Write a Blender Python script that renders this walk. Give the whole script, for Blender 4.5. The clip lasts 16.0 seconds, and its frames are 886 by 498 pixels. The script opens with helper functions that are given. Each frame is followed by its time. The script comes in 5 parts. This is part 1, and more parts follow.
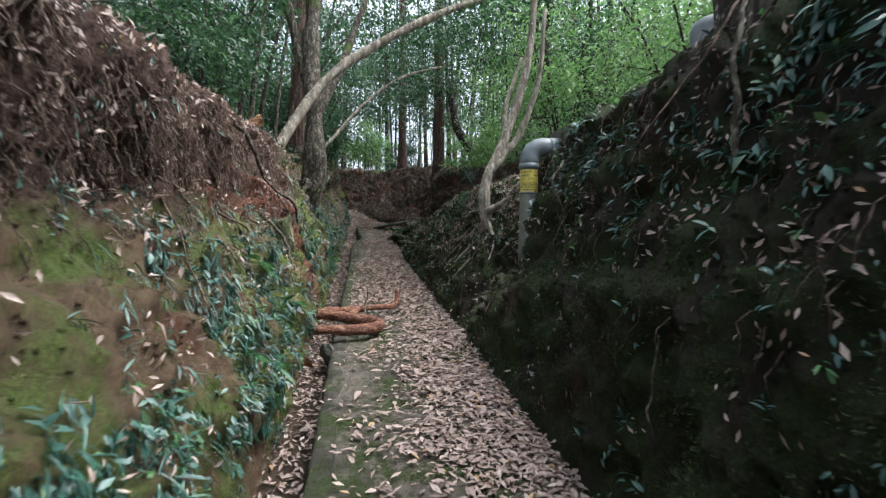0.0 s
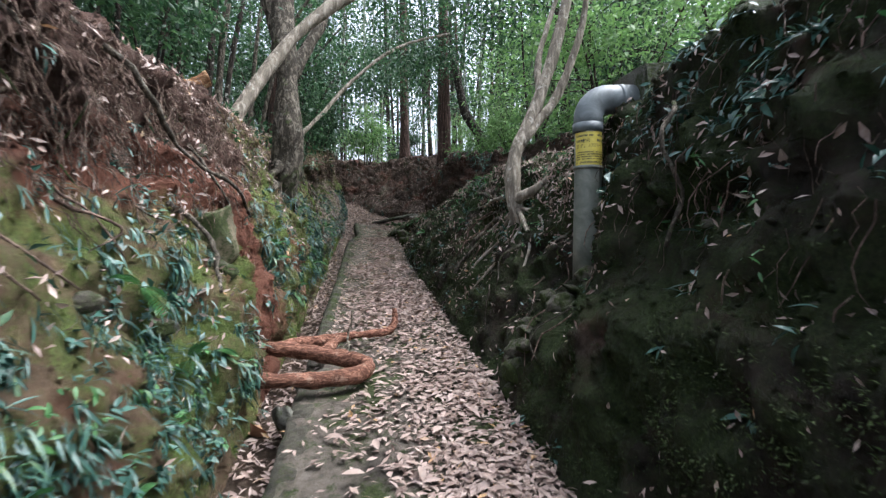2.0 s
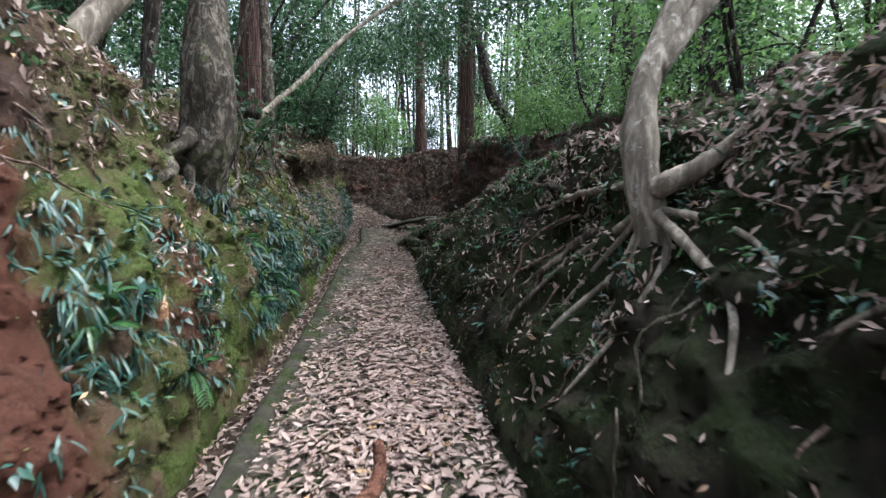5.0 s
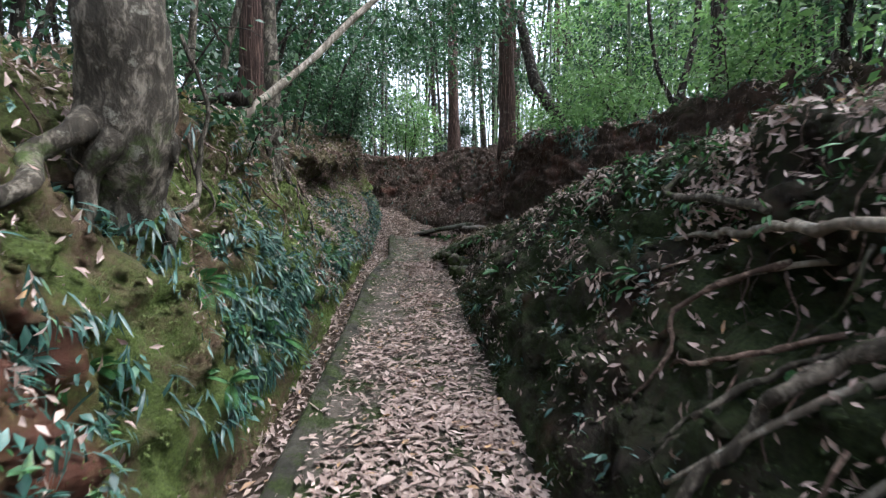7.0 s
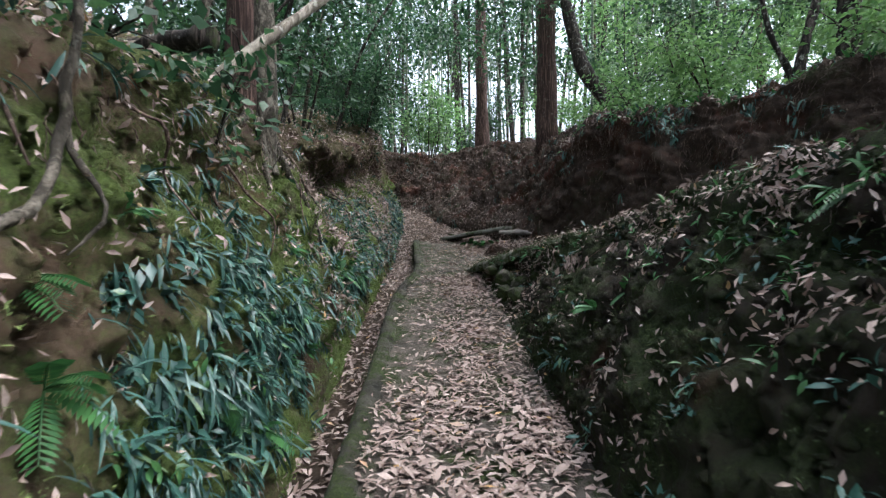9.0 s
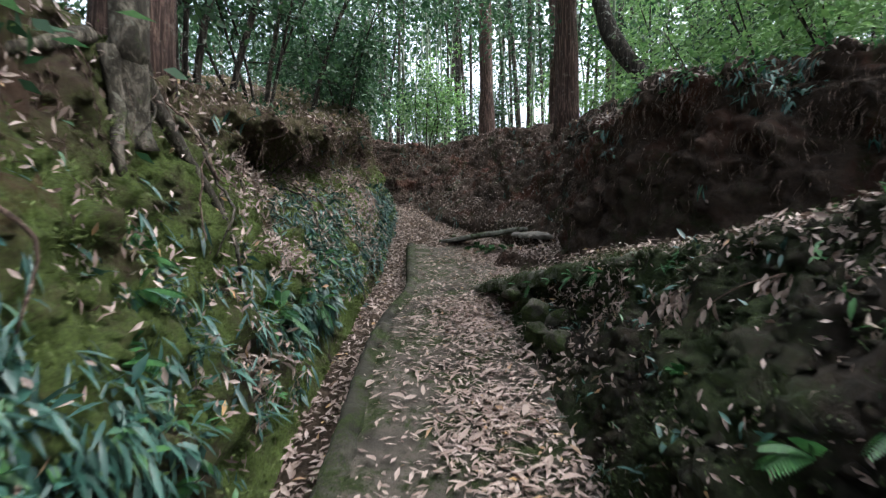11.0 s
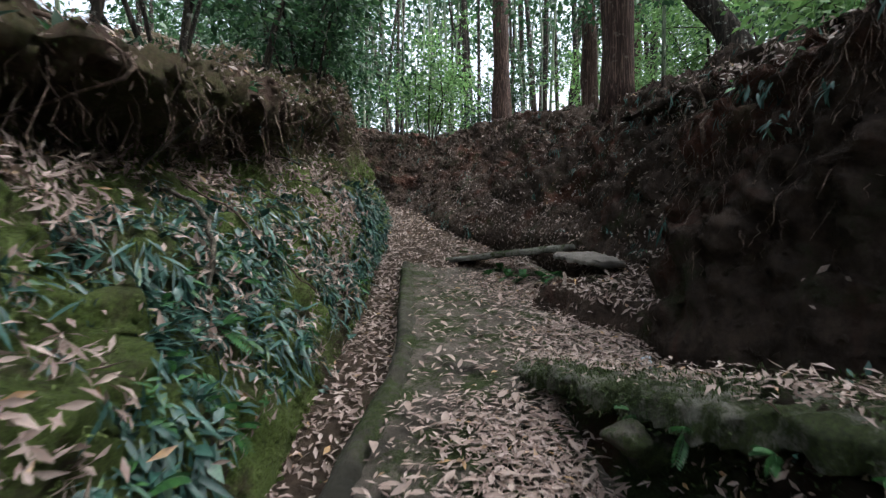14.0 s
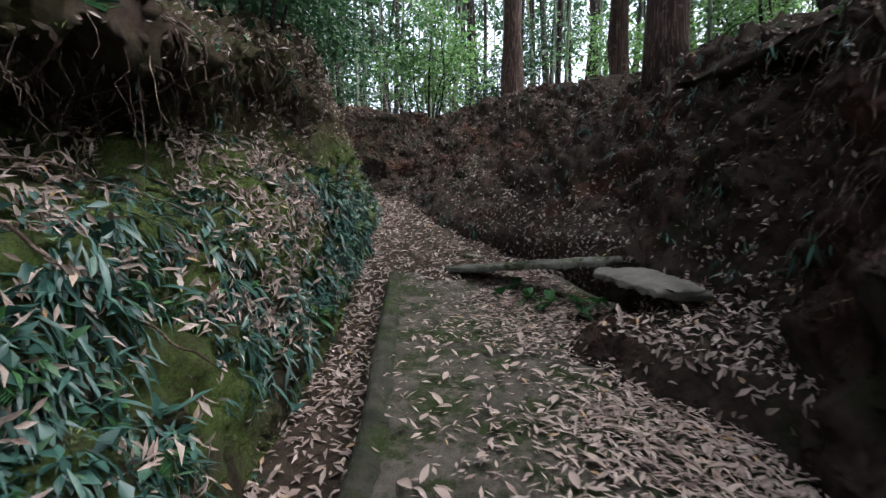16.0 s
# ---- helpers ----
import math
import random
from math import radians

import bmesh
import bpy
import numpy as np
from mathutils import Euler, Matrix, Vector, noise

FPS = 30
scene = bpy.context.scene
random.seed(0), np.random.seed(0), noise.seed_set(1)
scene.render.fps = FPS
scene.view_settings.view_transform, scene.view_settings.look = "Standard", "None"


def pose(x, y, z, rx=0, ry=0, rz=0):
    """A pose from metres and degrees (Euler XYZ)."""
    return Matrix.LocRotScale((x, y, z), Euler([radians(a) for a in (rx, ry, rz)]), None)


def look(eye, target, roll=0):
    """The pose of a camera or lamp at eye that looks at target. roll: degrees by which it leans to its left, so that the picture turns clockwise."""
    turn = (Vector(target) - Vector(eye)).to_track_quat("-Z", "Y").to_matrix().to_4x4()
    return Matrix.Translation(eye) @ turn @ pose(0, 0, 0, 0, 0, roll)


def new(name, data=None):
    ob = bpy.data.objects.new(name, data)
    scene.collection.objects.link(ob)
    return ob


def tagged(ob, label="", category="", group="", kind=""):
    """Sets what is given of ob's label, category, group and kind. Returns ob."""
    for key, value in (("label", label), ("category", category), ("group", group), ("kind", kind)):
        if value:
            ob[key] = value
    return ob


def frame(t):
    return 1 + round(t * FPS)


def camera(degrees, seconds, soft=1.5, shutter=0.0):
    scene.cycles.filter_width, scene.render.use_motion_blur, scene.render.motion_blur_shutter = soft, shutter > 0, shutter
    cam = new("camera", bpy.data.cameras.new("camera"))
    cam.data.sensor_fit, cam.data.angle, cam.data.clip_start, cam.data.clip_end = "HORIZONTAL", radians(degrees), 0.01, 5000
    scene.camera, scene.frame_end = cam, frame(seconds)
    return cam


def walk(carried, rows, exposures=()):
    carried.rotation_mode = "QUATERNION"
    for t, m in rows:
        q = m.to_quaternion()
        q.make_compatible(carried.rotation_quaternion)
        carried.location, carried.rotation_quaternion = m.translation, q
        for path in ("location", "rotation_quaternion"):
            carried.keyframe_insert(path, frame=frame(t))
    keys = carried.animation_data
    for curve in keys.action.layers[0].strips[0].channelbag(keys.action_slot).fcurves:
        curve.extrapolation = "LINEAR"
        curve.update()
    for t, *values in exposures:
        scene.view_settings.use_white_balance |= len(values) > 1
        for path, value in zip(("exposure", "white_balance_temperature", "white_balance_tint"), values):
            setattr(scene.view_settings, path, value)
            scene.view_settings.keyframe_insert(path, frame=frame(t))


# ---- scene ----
cam = camera(85.6, 16.0, 1.3, 0.4)
METRES, EYE, TILT, LEAN, TURN = 14.5, 1.25, 0.0, 0.0, 0.0
ROWS = [
    (0.0, 0.0, 0.0, 0.0, -0.0, 0.0, -0.0),
    (0.5, -0.001, 0.0344, -0.0014, 0.23, -0.3, -0.21),
    (1.0, -0.0045, 0.063, 0.0028, 1.17, -0.28, -0.22),
    (1.5, -0.011, 0.0982, 0.0068, 0.99, -0.3, 0.22),
    (2.0, -0.0069, 0.1315, 0.0057, 0.58, -0.7, 0.69),
    (2.5, -0.0026, 0.16, 0.0148, 1.13, -0.65, 0.69),
    (3.0, -0.0077, 0.1918, 0.0104, 1.62, -0.61, 0.52),
    (3.5, -0.0125, 0.2197, 0.0184, 1.93, -0.71, 0.79),
    (4.0, -0.0138, 0.2526, 0.0169, 1.97, -0.62, 0.69),
    (6.5, -0.0326, 0.4199, 0.0358, 5.33, -0.61, 1.04),
    (7.0, -0.0398, 0.4405, 0.0406, 6.31, -0.63, 1.08),
    (7.5, -0.0464, 0.4717, 0.0425, 7.42, -0.69, 1.53),
    (8.0, -0.0524, 0.4956, 0.0447, 8.43, -0.82, 1.27),
    (8.5, -0.0685, 0.5297, 0.0498, 8.5, -0.27, 1.13),
    (9.0, -0.0757, 0.5516, 0.0517, 8.4, -0.59, 1.02),
    (11.5, -0.1007, 0.714, 0.0653, 8.34, -1.32, 1.12),
    (12.0, -0.1058, 0.7416, 0.0674, 8.75, -1.51, 0.95),
    (12.5, -0.1097, 0.7729, 0.0751, 9.55, -1.57, 0.95),
    (13.0, -0.1166, 0.8005, 0.0717, 9.94, -1.79, 1.14),
    (13.5, -0.1249, 0.828, 0.0803, 9.66, -1.85, 1.09),
    (14.0, -0.1278, 0.8598, 0.0851, 8.53, -1.55, 0.94),
    (14.5, -0.1287, 0.8851, 0.0869, 7.37, -1.81, 0.74),
    (15.0, -0.1337, 0.9171, 0.0937, 6.6, -2.23, 0.65),
    (15.5, -0.1335, 0.9468, 0.0976, 7.25, -2.73, 0.72),
    (16.0, -0.14, 0.9703, 0.0994, 8.97, -3.41, 0.74),
]
walk(cam, [(t, pose(0, 0, EYE, TILT, LEAN, TURN) @ pose(METRES * x, METRES * y, METRES * z, 90 + pitch, roll, yaw)) for t, x, y, z, yaw, pitch, roll in ROWS],
     [(0.0, 1.55, 5900, 7), (1.5, 1.76, 5850, 10), (3.5, 1.86, 5750, 11), (9.0, 2.06, 5750, 10), (12.5, 1.95, 6000, 8), (16.0, 1.82, 5850, 10)])

# ---- light: overcast daylight through the canopy ----
world = bpy.data.worlds.new("world")
scene.world = world
world.use_nodes = True
wt = world.node_tree
sky = wt.nodes.new("ShaderNodeTexSky")
sky.sky_type = "NISHITA"
sky.sun_disc = False
sky.sun_elevation = radians(62)
sky.sun_rotation = radians(80)
sky.air_density, sky.dust_density, sky.ozone_density = 1.0, 6.0, 0.6
cloud = wt.nodes.new("ShaderNodeHueSaturation")
cloud.inputs["Saturation"].default_value, cloud.inputs["Value"].default_value = 0.35, 1.05
wt.links.new(sky.outputs[0], cloud.inputs["Color"])
wt.links.new(cloud.outputs[0], wt.nodes["Background"].inputs[0])
wt.nodes["Background"].inputs[1].default_value = 0.15
sun = new("sun", bpy.data.lights.new("sun", "SUN"))
sun.data.energy, sun.data.angle, sun.data.color = 1.5, radians(45), (1.0, 0.97, 0.92)
sun.matrix_world = look((14, 2, 27), (0, 0, 0))

# ---- materials ----
def node_mat(name, rough=0.8):
    m = bpy.data.materials.new(name)
    m.use_nodes = True
    b = m.node_tree.nodes["Principled BSDF"]
    b.inputs["Roughness"].default_value = rough
    return m, m.node_tree.nodes, m.node_tree.links, b


def ramp(nodes, links, source, stops):
    r = nodes.new("ShaderNodeValToRGB")
    while len(r.color_ramp.elements) < len(stops):
        r.color_ramp.elements.new(0.5)
    for e, (p, c) in zip(r.color_ramp.elements, stops):
        e.position, e.color = p, (*c, 1)
    links.new(source, r.inputs[0])
    return r.outputs[0]


def coords(nodes):
    return nodes.new("ShaderNodeTexCoord").outputs["Object"]


def fractal(nodes, links, co, scale, detail=6.0, rough=0.6, lump=0.0):
    n = nodes.new("ShaderNodeTexNoise")
    n.inputs["Scale"].default_value, n.inputs["Detail"].default_value = scale, detail
    n.inputs["Roughness"].default_value, n.inputs["Distortion"].default_value = rough, lump
    links.new(co, n.inputs["Vector"])
    return n.outputs["Fac"]


def blend(nodes, links, fac, a, b):
    x = nodes.new("ShaderNodeMix")
    x.data_type = "RGBA"
    links.new(fac, x.inputs[0])
    for src, inp in ((a, x.inputs[6]), (b, x.inputs[7])):
        if isinstance(src, tuple):
            inp.default_value = (*src, 1)
        else:
            links.new(src, inp)
    return x.outputs[2]


def relief(nodes, links, b, height, strength, distance=0.02):
    n = nodes.new("ShaderNodeBump")
    n.inputs["Strength"].default_value, n.inputs["Distance"].default_value = strength, distance
    links.new(height, n.inputs["Height"])
    links.new(n.outputs[0], b.inputs["Normal"])


def step(nodes, links, source, lo, hi):
    r = nodes.new("ShaderNodeMapRange")
    r.inputs[1].default_value, r.inputs[2].default_value = lo, hi
    links.new(source, r.inputs[0])
    return r.outputs[0]


def earth_mat(name, dark, light, moss_amount, red=(0.17, 0.06, 0.03), red_amount=0.45, moss=(0.05, 0.085, 0.012)):
    """Bare soil with clay patches and moss."""
    m, n, l, b = node_mat(name, 0.95)
    co = coords(n)
    soil = ramp(n, l, fractal(n, l, co, 9, 9, 0.7), [(0.3, dark), (0.7, light)])
    clay_tone = ramp(n, l, fractal(n, l, co, 14, 8, 0.75), [(0.3, tuple(0.45 * c for c in red)), (0.7, tuple(1.15 * c for c in red))])
    clay = blend(n, l, step(n, l, fractal(n, l, co, 1.1, 5, 0.6, 0.5), 1 - red_amount - 0.05, 1 - red_amount + 0.08), soil, clay_tone)
    fine = fractal(n, l, co, 60, 6, 0.7)
    mossy = ramp(n, l, fine, [(0.3, tuple(0.35 * c for c in moss)), (0.7, tuple(1.4 * c for c in moss))])
    patch = fractal(n, l, co, 1.7, 9, 0.7, 0.4)
    l.new(blend(n, l, step(n, l, patch, 1 - moss_amount - 0.04, 1 - moss_amount + 0.1), clay, mossy), b.inputs["Base Color"])
    relief(n, l, b, fractal(n, l, co, 26, 14, 0.86), 1.0, 0.08)
    b.inputs["Specular IOR Level"].default_value = 0.2
    return m


def leaf_mat(name, stops, rough=0.45, through_light=0.25):
    """Leaves that differ one by one."""
    m, n, l, b = node_mat(name, rough)
    rnd = n.new("ShaderNodeNewGeometry").outputs["Random Per Island"]
    col = ramp(n, l, rnd, stops)
    fleck = fractal(n, l, coords(n), 70, 4)
    dull = blend(n, l, step(n, l, fleck, 0.35, 0.75), col, tuple(0.55 * c for c in stops[len(stops) // 2][1]))
    l.new(dull, b.inputs["Base Color"])
    if through_light:
        t = n.new("ShaderNodeBsdfTranslucent")
        l.new(col, t.inputs["Color"])
        x = n.new("ShaderNodeMixShader")
        x.inputs[0].default_value = through_light
        l.new(b.outputs[0], x.inputs[1])
        l.new(t.outputs[0], x.inputs[2])
        l.new(x.outputs[0], n["Material Output"].inputs["Surface"])
    return m


def bark_mat(name, dark, light, moss_amount=0.25, stretch=(14, 14, 2), patchy=(0.3, 0.3, 0.26)):
    m, n, l, b = node_mat(name, 0.9)
    mp = n.new("ShaderNodeMapping")
    mp.inputs["Scale"].default_value = stretch
    co = coords(n)
    l.new(co, mp.inputs[0])
    grain = fractal(n, l, mp.outputs[0], 1.5, 9, 0.7, 0.5)
    col = ramp(n, l, grain, [(0.38, tuple(0.6 * c for c in dark)), (0.5, dark), (0.64, light)])
    col = blend(n, l, step(n, l, fractal(n, l, co, 11, 7, 0.7), 0.58, 0.64), col, patchy)
    col = blend(n, l, step(n, l, fractal(n, l, co, 2.3, 8, 0.7), 1 - moss_amount, 1.1 - moss_amount), col, (0.06, 0.09, 0.02))
    l.new(col, b.inputs["Base Color"])
    relief(n, l, b, grain, 1.0, 0.035)
    b.inputs["Specular IOR Level"].default_value = 0.2
    return m


def stone_mat(name, dark, light, moss_amount):
    """Stone or concrete with stains, pits and moss in broken patches."""
    m, n, l, b = node_mat(name, 0.88)
    co = coords(n)
    col = ramp(n, l, fractal(n, l, co, 12, 10, 0.75), [(0.3, dark), (0.7, light)])
    col = blend(n, l, step(n, l, fractal(n, l, co, 3.0, 6, 0.6), 0.5, 0.72), col, tuple(0.5 * c for c in dark))
    fine = fractal(n, l, co, 55, 8, 0.8)
    moss = ramp(n, l, fine, [(0.32, (0.010, 0.014, 0.004)), (0.55, (0.034, 0.048, 0.011)), (0.75, (0.075, 0.095, 0.022))])
    col = blend(n, l, step(n, l, fractal(n, l, co, 3.2, 10, 0.8), 0.98 - moss_amount, 1.06 - moss_amount), col, moss)
    col = blend(n, l, step(n, l, fractal(n, l, co, 90, 3), 0.62, 0.7), col, tuple(0.4 * c for c in dark))
    l.new(col, b.inputs["Base Color"])
    relief(n, l, b, fractal(n, l, co, 30, 12, 0.85), 1.0, 0.025)
    b.inputs["Specular IOR Level"].default_value = 0.25
    return m


def zoned_bank_mat(name, moss=(0.125, 0.17, 0.042), ochre=(0.19, 0.128, 0.08), red=(0.185, 0.078, 0.05), brown=(0.115, 0.07, 0.054), humus=(0.05, 0.036, 0.024)):
    """The left bank: ochre soil and moss below, a scar of bare red clay, and a brown root mat along the crest."""
    m, n, l, b = node_mat(name, 0.95)
    co = coords(n)
    wobble = fractal(n, l, co, 2.6, 6, 0.65, 0.4)
    xyz = n.new("ShaderNodeSeparateXYZ")
    l.new(co, xyz.inputs[0])

    def calc(op, a, c, d=0.0):
        x = n.new("ShaderNodeMath")
        x.operation = op
        for src, inp in zip((a, c, d), x.inputs):
            if isinstance(src, (int, float)):
                inp.default_value = src
            else:
                l.new(src, inp)
        return x.outputs[0]

    shift = calc("SUBTRACT", wobble, 0.5)
    along = calc("MULTIPLY_ADD", shift, 0.9, xyz.outputs[1])
    level = calc("MULTIPLY_ADD", shift, 0.9, xyz.outputs[2])
    over = calc("MULTIPLY_ADD", xyz.outputs[1], -0.128, calc("ADD", level, 0.48))

    def zone(y0, y1, z0, z1, soft=0.12):
        a = calc("MULTIPLY", step(n, l, along, y0 - soft, y0 + soft), step(n, l, along, y1 + soft, y1 - soft))
        c = calc("MULTIPLY", step(n, l, level, z0 - soft, z0 + soft), step(n, l, level, z1 + soft, z1 - soft))
        return calc("MULTIPLY", a, c)

    def tone(c, scale, lo=0.45, hi=1.35):
        return ramp(n, l, fractal(n, l, co, scale, 9, 0.75), [(0.3, tuple(lo * k for k in c)), (0.7, tuple(hi * k for k in c))])

    low = blend(n, l, step(n, l, fractal(n, l, co, 1.1, 5, 0.6, 0.5), 0.54, 0.66), tone(ochre, 9, 0.35), tone(red, 14, 0.5, 1.1))
    low = blend(n, l, step(n, l, along, 10.5, 12.0), low, tone(humus, 11, 0.4, 2.0))
    fine = fractal(n, l, co, 60, 6, 0.7)
    mossy = ramp(n, l, fine, [(0.3, tuple(0.35 * c for c in moss)), (0.7, tuple(1.4 * c for c in moss))])
    patch = calc("MULTIPLY_ADD", step(n, l, along, 6.8, 8.2), 0.03, fractal(n, l, co, 1.7, 9, 0.7, 0.4))
    col = blend(n, l, step(n, l, patch, 0.43, 0.57), low, mossy)
    ends = calc("MAXIMUM", calc("MAXIMUM", step(n, l, along, 7.3, 6.8), calc("MULTIPLY", step(n, l, along, 12.0, 13.0), 0.65)), 0.25)
    col = blend(n, l, calc("MULTIPLY", ends, step(n, l, over, 1.5, 1.72)), col, tone(brown, 16, 0.35, 1.5))
    for box in ((5.8, 6.62, -1.0, 2.05), (3.9, 6.62, 1.56, 2.05), (7.45, 8.1, 0.85, 1.62)):
        col = blend(n, l, zone(*box), col, tone(red, 14, 0.5, 1.25))
    l.new(col, b.inputs["Base Color"])
    relief(n, l, b, fractal(n, l, co, 26, 14, 0.86), 1.0, 0.08)
    b.inputs["Specular IOR Level"].default_value = 0.2
    return m


SOIL_LEFT = zoned_bank_mat("soil_left")
# right bank: mossy soil, its base colours darkened to carry that side's shade
SOIL_RIGHT_SHADED = earth_mat("soil_right_shaded", (0.012, 0.010, 0.007), (0.048, 0.035, 0.024), 0.55, red=(0.06, 0.028, 0.015), red_amount=0.4, moss=(0.032, 0.047, 0.013))
SOIL_FAR = earth_mat("soil_far", (0.025, 0.017, 0.012), (0.10, 0.068, 0.05), 0.42, red_amount=0.42, red=(0.11, 0.047, 0.03), moss=(0.035, 0.045, 0.014))
FOREST_FLOOR = earth_mat("forest_floor", (0.03, 0.02, 0.012), (0.12, 0.085, 0.06), 0.35, red_amount=0.3)
CONCRETE = stone_mat("mossy_concrete", (0.07, 0.068, 0.055), (0.2, 0.19, 0.165), 0.5)
KERB_MOSS = stone_mat("kerb_moss", (0.02, 0.02, 0.014), (0.085, 0.075, 0.057), 0.5)
MOSS = leaf_mat("moss_blades", [(0.0, (0.05, 0.075, 0.015)), (1.0, (0.15, 0.2, 0.045))], 0.8, 0.2)
# shaded copy of MOSS, shade in the colour: right bank, kerb, ledge
MOSS_SHADED = leaf_mat("shaded_moss_blades", [(0.0, (0.02, 0.036, 0.007)), (1.0, (0.06, 0.09, 0.018))], 0.8, 0.2)
PALE_ROCK = stone_mat("pale_rock", (0.10, 0.092, 0.08), (0.23, 0.205, 0.175), 0.4)
MOSSY_BLOCK = stone_mat("mossy_block", (0.09, 0.08, 0.05), (0.24, 0.2, 0.13), 0.52)
ROCK = stone_mat("rock", (0.035, 0.032, 0.026), (0.17, 0.15, 0.12), 0.55)
LITTER = leaf_mat("dry_leaves", [(0.0, (0.10, 0.06, 0.045)), (0.3, (0.22, 0.145, 0.115)), (0.65, (0.34, 0.25, 0.205)), (0.965, (0.44, 0.34, 0.29)), (0.985, (0.40, 0.22, 0.04)), (1.0, (0.36, 0.2, 0.1))], 0.6, 0.1)
STRAP = leaf_mat("strap_leaves", [(0.0, (0.012, 0.036, 0.028)), (0.5, (0.026, 0.078, 0.06)), (0.9, (0.05, 0.128, 0.095)), (1.0, (0.11, 0.17, 0.06))], 0.42, 0.12)
FERN = leaf_mat("fern_fronds", [(0.0, (0.025, 0.085, 0.028)), (1.0, (0.07, 0.19, 0.05))], 0.5, 0.3)
CANOPY = leaf_mat("canopy_leaves", [(0.0, (0.014, 0.040, 0.018)), (0.6, (0.034, 0.088, 0.036)), (1.0, (0.085, 0.165, 0.06))], 0.45, 0.4)
CANOPY_LIGHT = leaf_mat("young_leaves", [(0.0, (0.07, 0.155, 0.05)), (1.0, (0.19, 0.33, 0.10))], 0.5, 0.5)
BARK = bark_mat("grey_bark", (0.05, 0.042, 0.031), (0.20, 0.172, 0.135), 0.43, (13, 13, 6), (0.16, 0.15, 0.12))
BARK_PALE = bark_mat("pale_bark", (0.17, 0.145, 0.112), (0.38, 0.335, 0.27), 0.3, (9, 9, 2), (0.36, 0.34, 0.29))
BARK_DARK = bark_mat("dark_bark", (0.025, 0.02, 0.016), (0.10, 0.08, 0.065), 0.38)
CEDAR = bark_mat("cedar_bark", (0.05, 0.03, 0.024), (0.19, 0.12, 0.095), 0.25, (30, 30, 1.2), (0.14, 0.11, 0.09))
BAMBOO = bark_mat("bamboo_culm", (0.12, 0.15, 0.10), (0.30, 0.34, 0.24), 0.2, (8, 8, 0.6), (0.3, 0.33, 0.28))
ROOT = bark_mat("root_bark", (0.09, 0.06, 0.045), (0.29, 0.205, 0.16), 0.3, (10, 10, 10), (0.25, 0.2, 0.15))

def plain_mat(name, a, b2, rough, scale=8.0, bump=0.15, metal=0.0):
    """A made surface with stains and fine wear."""
    m, n, l, b = node_mat(name, rough)
    co = coords(n)
    col = ramp(n, l, fractal(n, l, co, scale, 9, 0.7, 0.6), [(0.3, a), (0.7, b2)])
    l.new(col, b.inputs["Base Color"])
    relief(n, l, b, fractal(n, l, co, scale * 8, 6), bump, 0.004)
    b.inputs["Metallic"].default_value = metal
    return m


PVC = plain_mat("weathered_pvc", (0.06, 0.07, 0.055), (0.20, 0.21, 0.175), 0.55, 6)
PVC_CLEAN = plain_mat("grey_pvc", (0.06, 0.072, 0.074), (0.155, 0.175, 0.18), 0.5, 7, 0.1)
STICKER = plain_mat("yellow_sticker", (0.42, 0.34, 0.05), (0.66, 0.55, 0.10), 0.5, 9, 0.05)
INK = plain_mat("dark_print", (0.05, 0.05, 0.03), (0.12, 0.11, 0.05), 0.6)
RED_ROOT = bark_mat("barked_red_root", (0.15, 0.068, 0.044), (0.38, 0.195, 0.13), 0.1, (9, 30, 30), (0.34, 0.21, 0.15))
PATH_CONCRETE = stone_mat("earthy_concrete", (0.05, 0.042, 0.032), (0.165, 0.14, 0.115), 0.5)
MOSSY_CONCRETE = stone_mat("moss_grown_concrete", (0.07, 0.068, 0.052), (0.21, 0.2, 0.165), 0.54)
FRESH_WOOD = bark_mat("split_wood", (0.2, 0.10, 0.05), (0.5, 0.32, 0.18), 0.1, (4, 20, 20), (0.5, 0.36, 0.22))
TERRACOTTA = plain_mat("terracotta", (0.24, 0.11, 0.06), (0.38, 0.2, 0.12), 0.8, 10, 0.2)
BAG = plain_mat("clear_plastic", (0.25, 0.3, 0.35), (0.5, 0.55, 0.6), 0.2, 20, 0.3)

# ---- mesh tools ----
rng = np.random.default_rng(7)


def mesh_from(name, verts, faces, smooth=True):
    """A mesh from arrays; faces of one size."""
    verts, faces = np.asarray(verts, float), np.asarray(faces, int)
    me = bpy.data.meshes.new(name)
    me.vertices.add(len(verts))
    me.vertices.foreach_set("co", verts.ravel())
    keep = np.ones(faces.shape, bool)
    keep[:, -1] = faces[:, -1] != faces[:, -2]
    total = keep.sum(1)
    me.loops.add(int(total.sum()))
    me.loops.foreach_set("vertex_index", faces[keep].astype(np.int32))
    me.polygons.add(len(faces))
    me.polygons.foreach_set("loop_start", (np.cumsum(total) - total).astype(np.int32))
    me.polygons.foreach_set("loop_total", total.astype(np.int32))
    if smooth:
        me.polygons.foreach_set("use_smooth", np.ones(len(faces), bool))
    me.update(calc_edges=True)
    me.validate()
    return me


def thing(name, verts, faces, material, label="", category="", kind="", group="", parent=None, smooth=True):
    me = mesh_from(name, verts, faces, smooth)
    me.materials.append(material)
    ob = new(name, me)
    if parent is not None:
        ob.parent = parent
    return tagged(ob, label, category, group, kind)


def part(name, bm, material, parent, label=""):
    me = bpy.data.meshes.new(name)
    bm.to_mesh(me)
    bm.free()
    me.materials.append(material)
    for p in me.polygons:
        p.use_smooth = True
    ob = new(name, me)
    ob.parent = parent
    return tagged(ob, label)


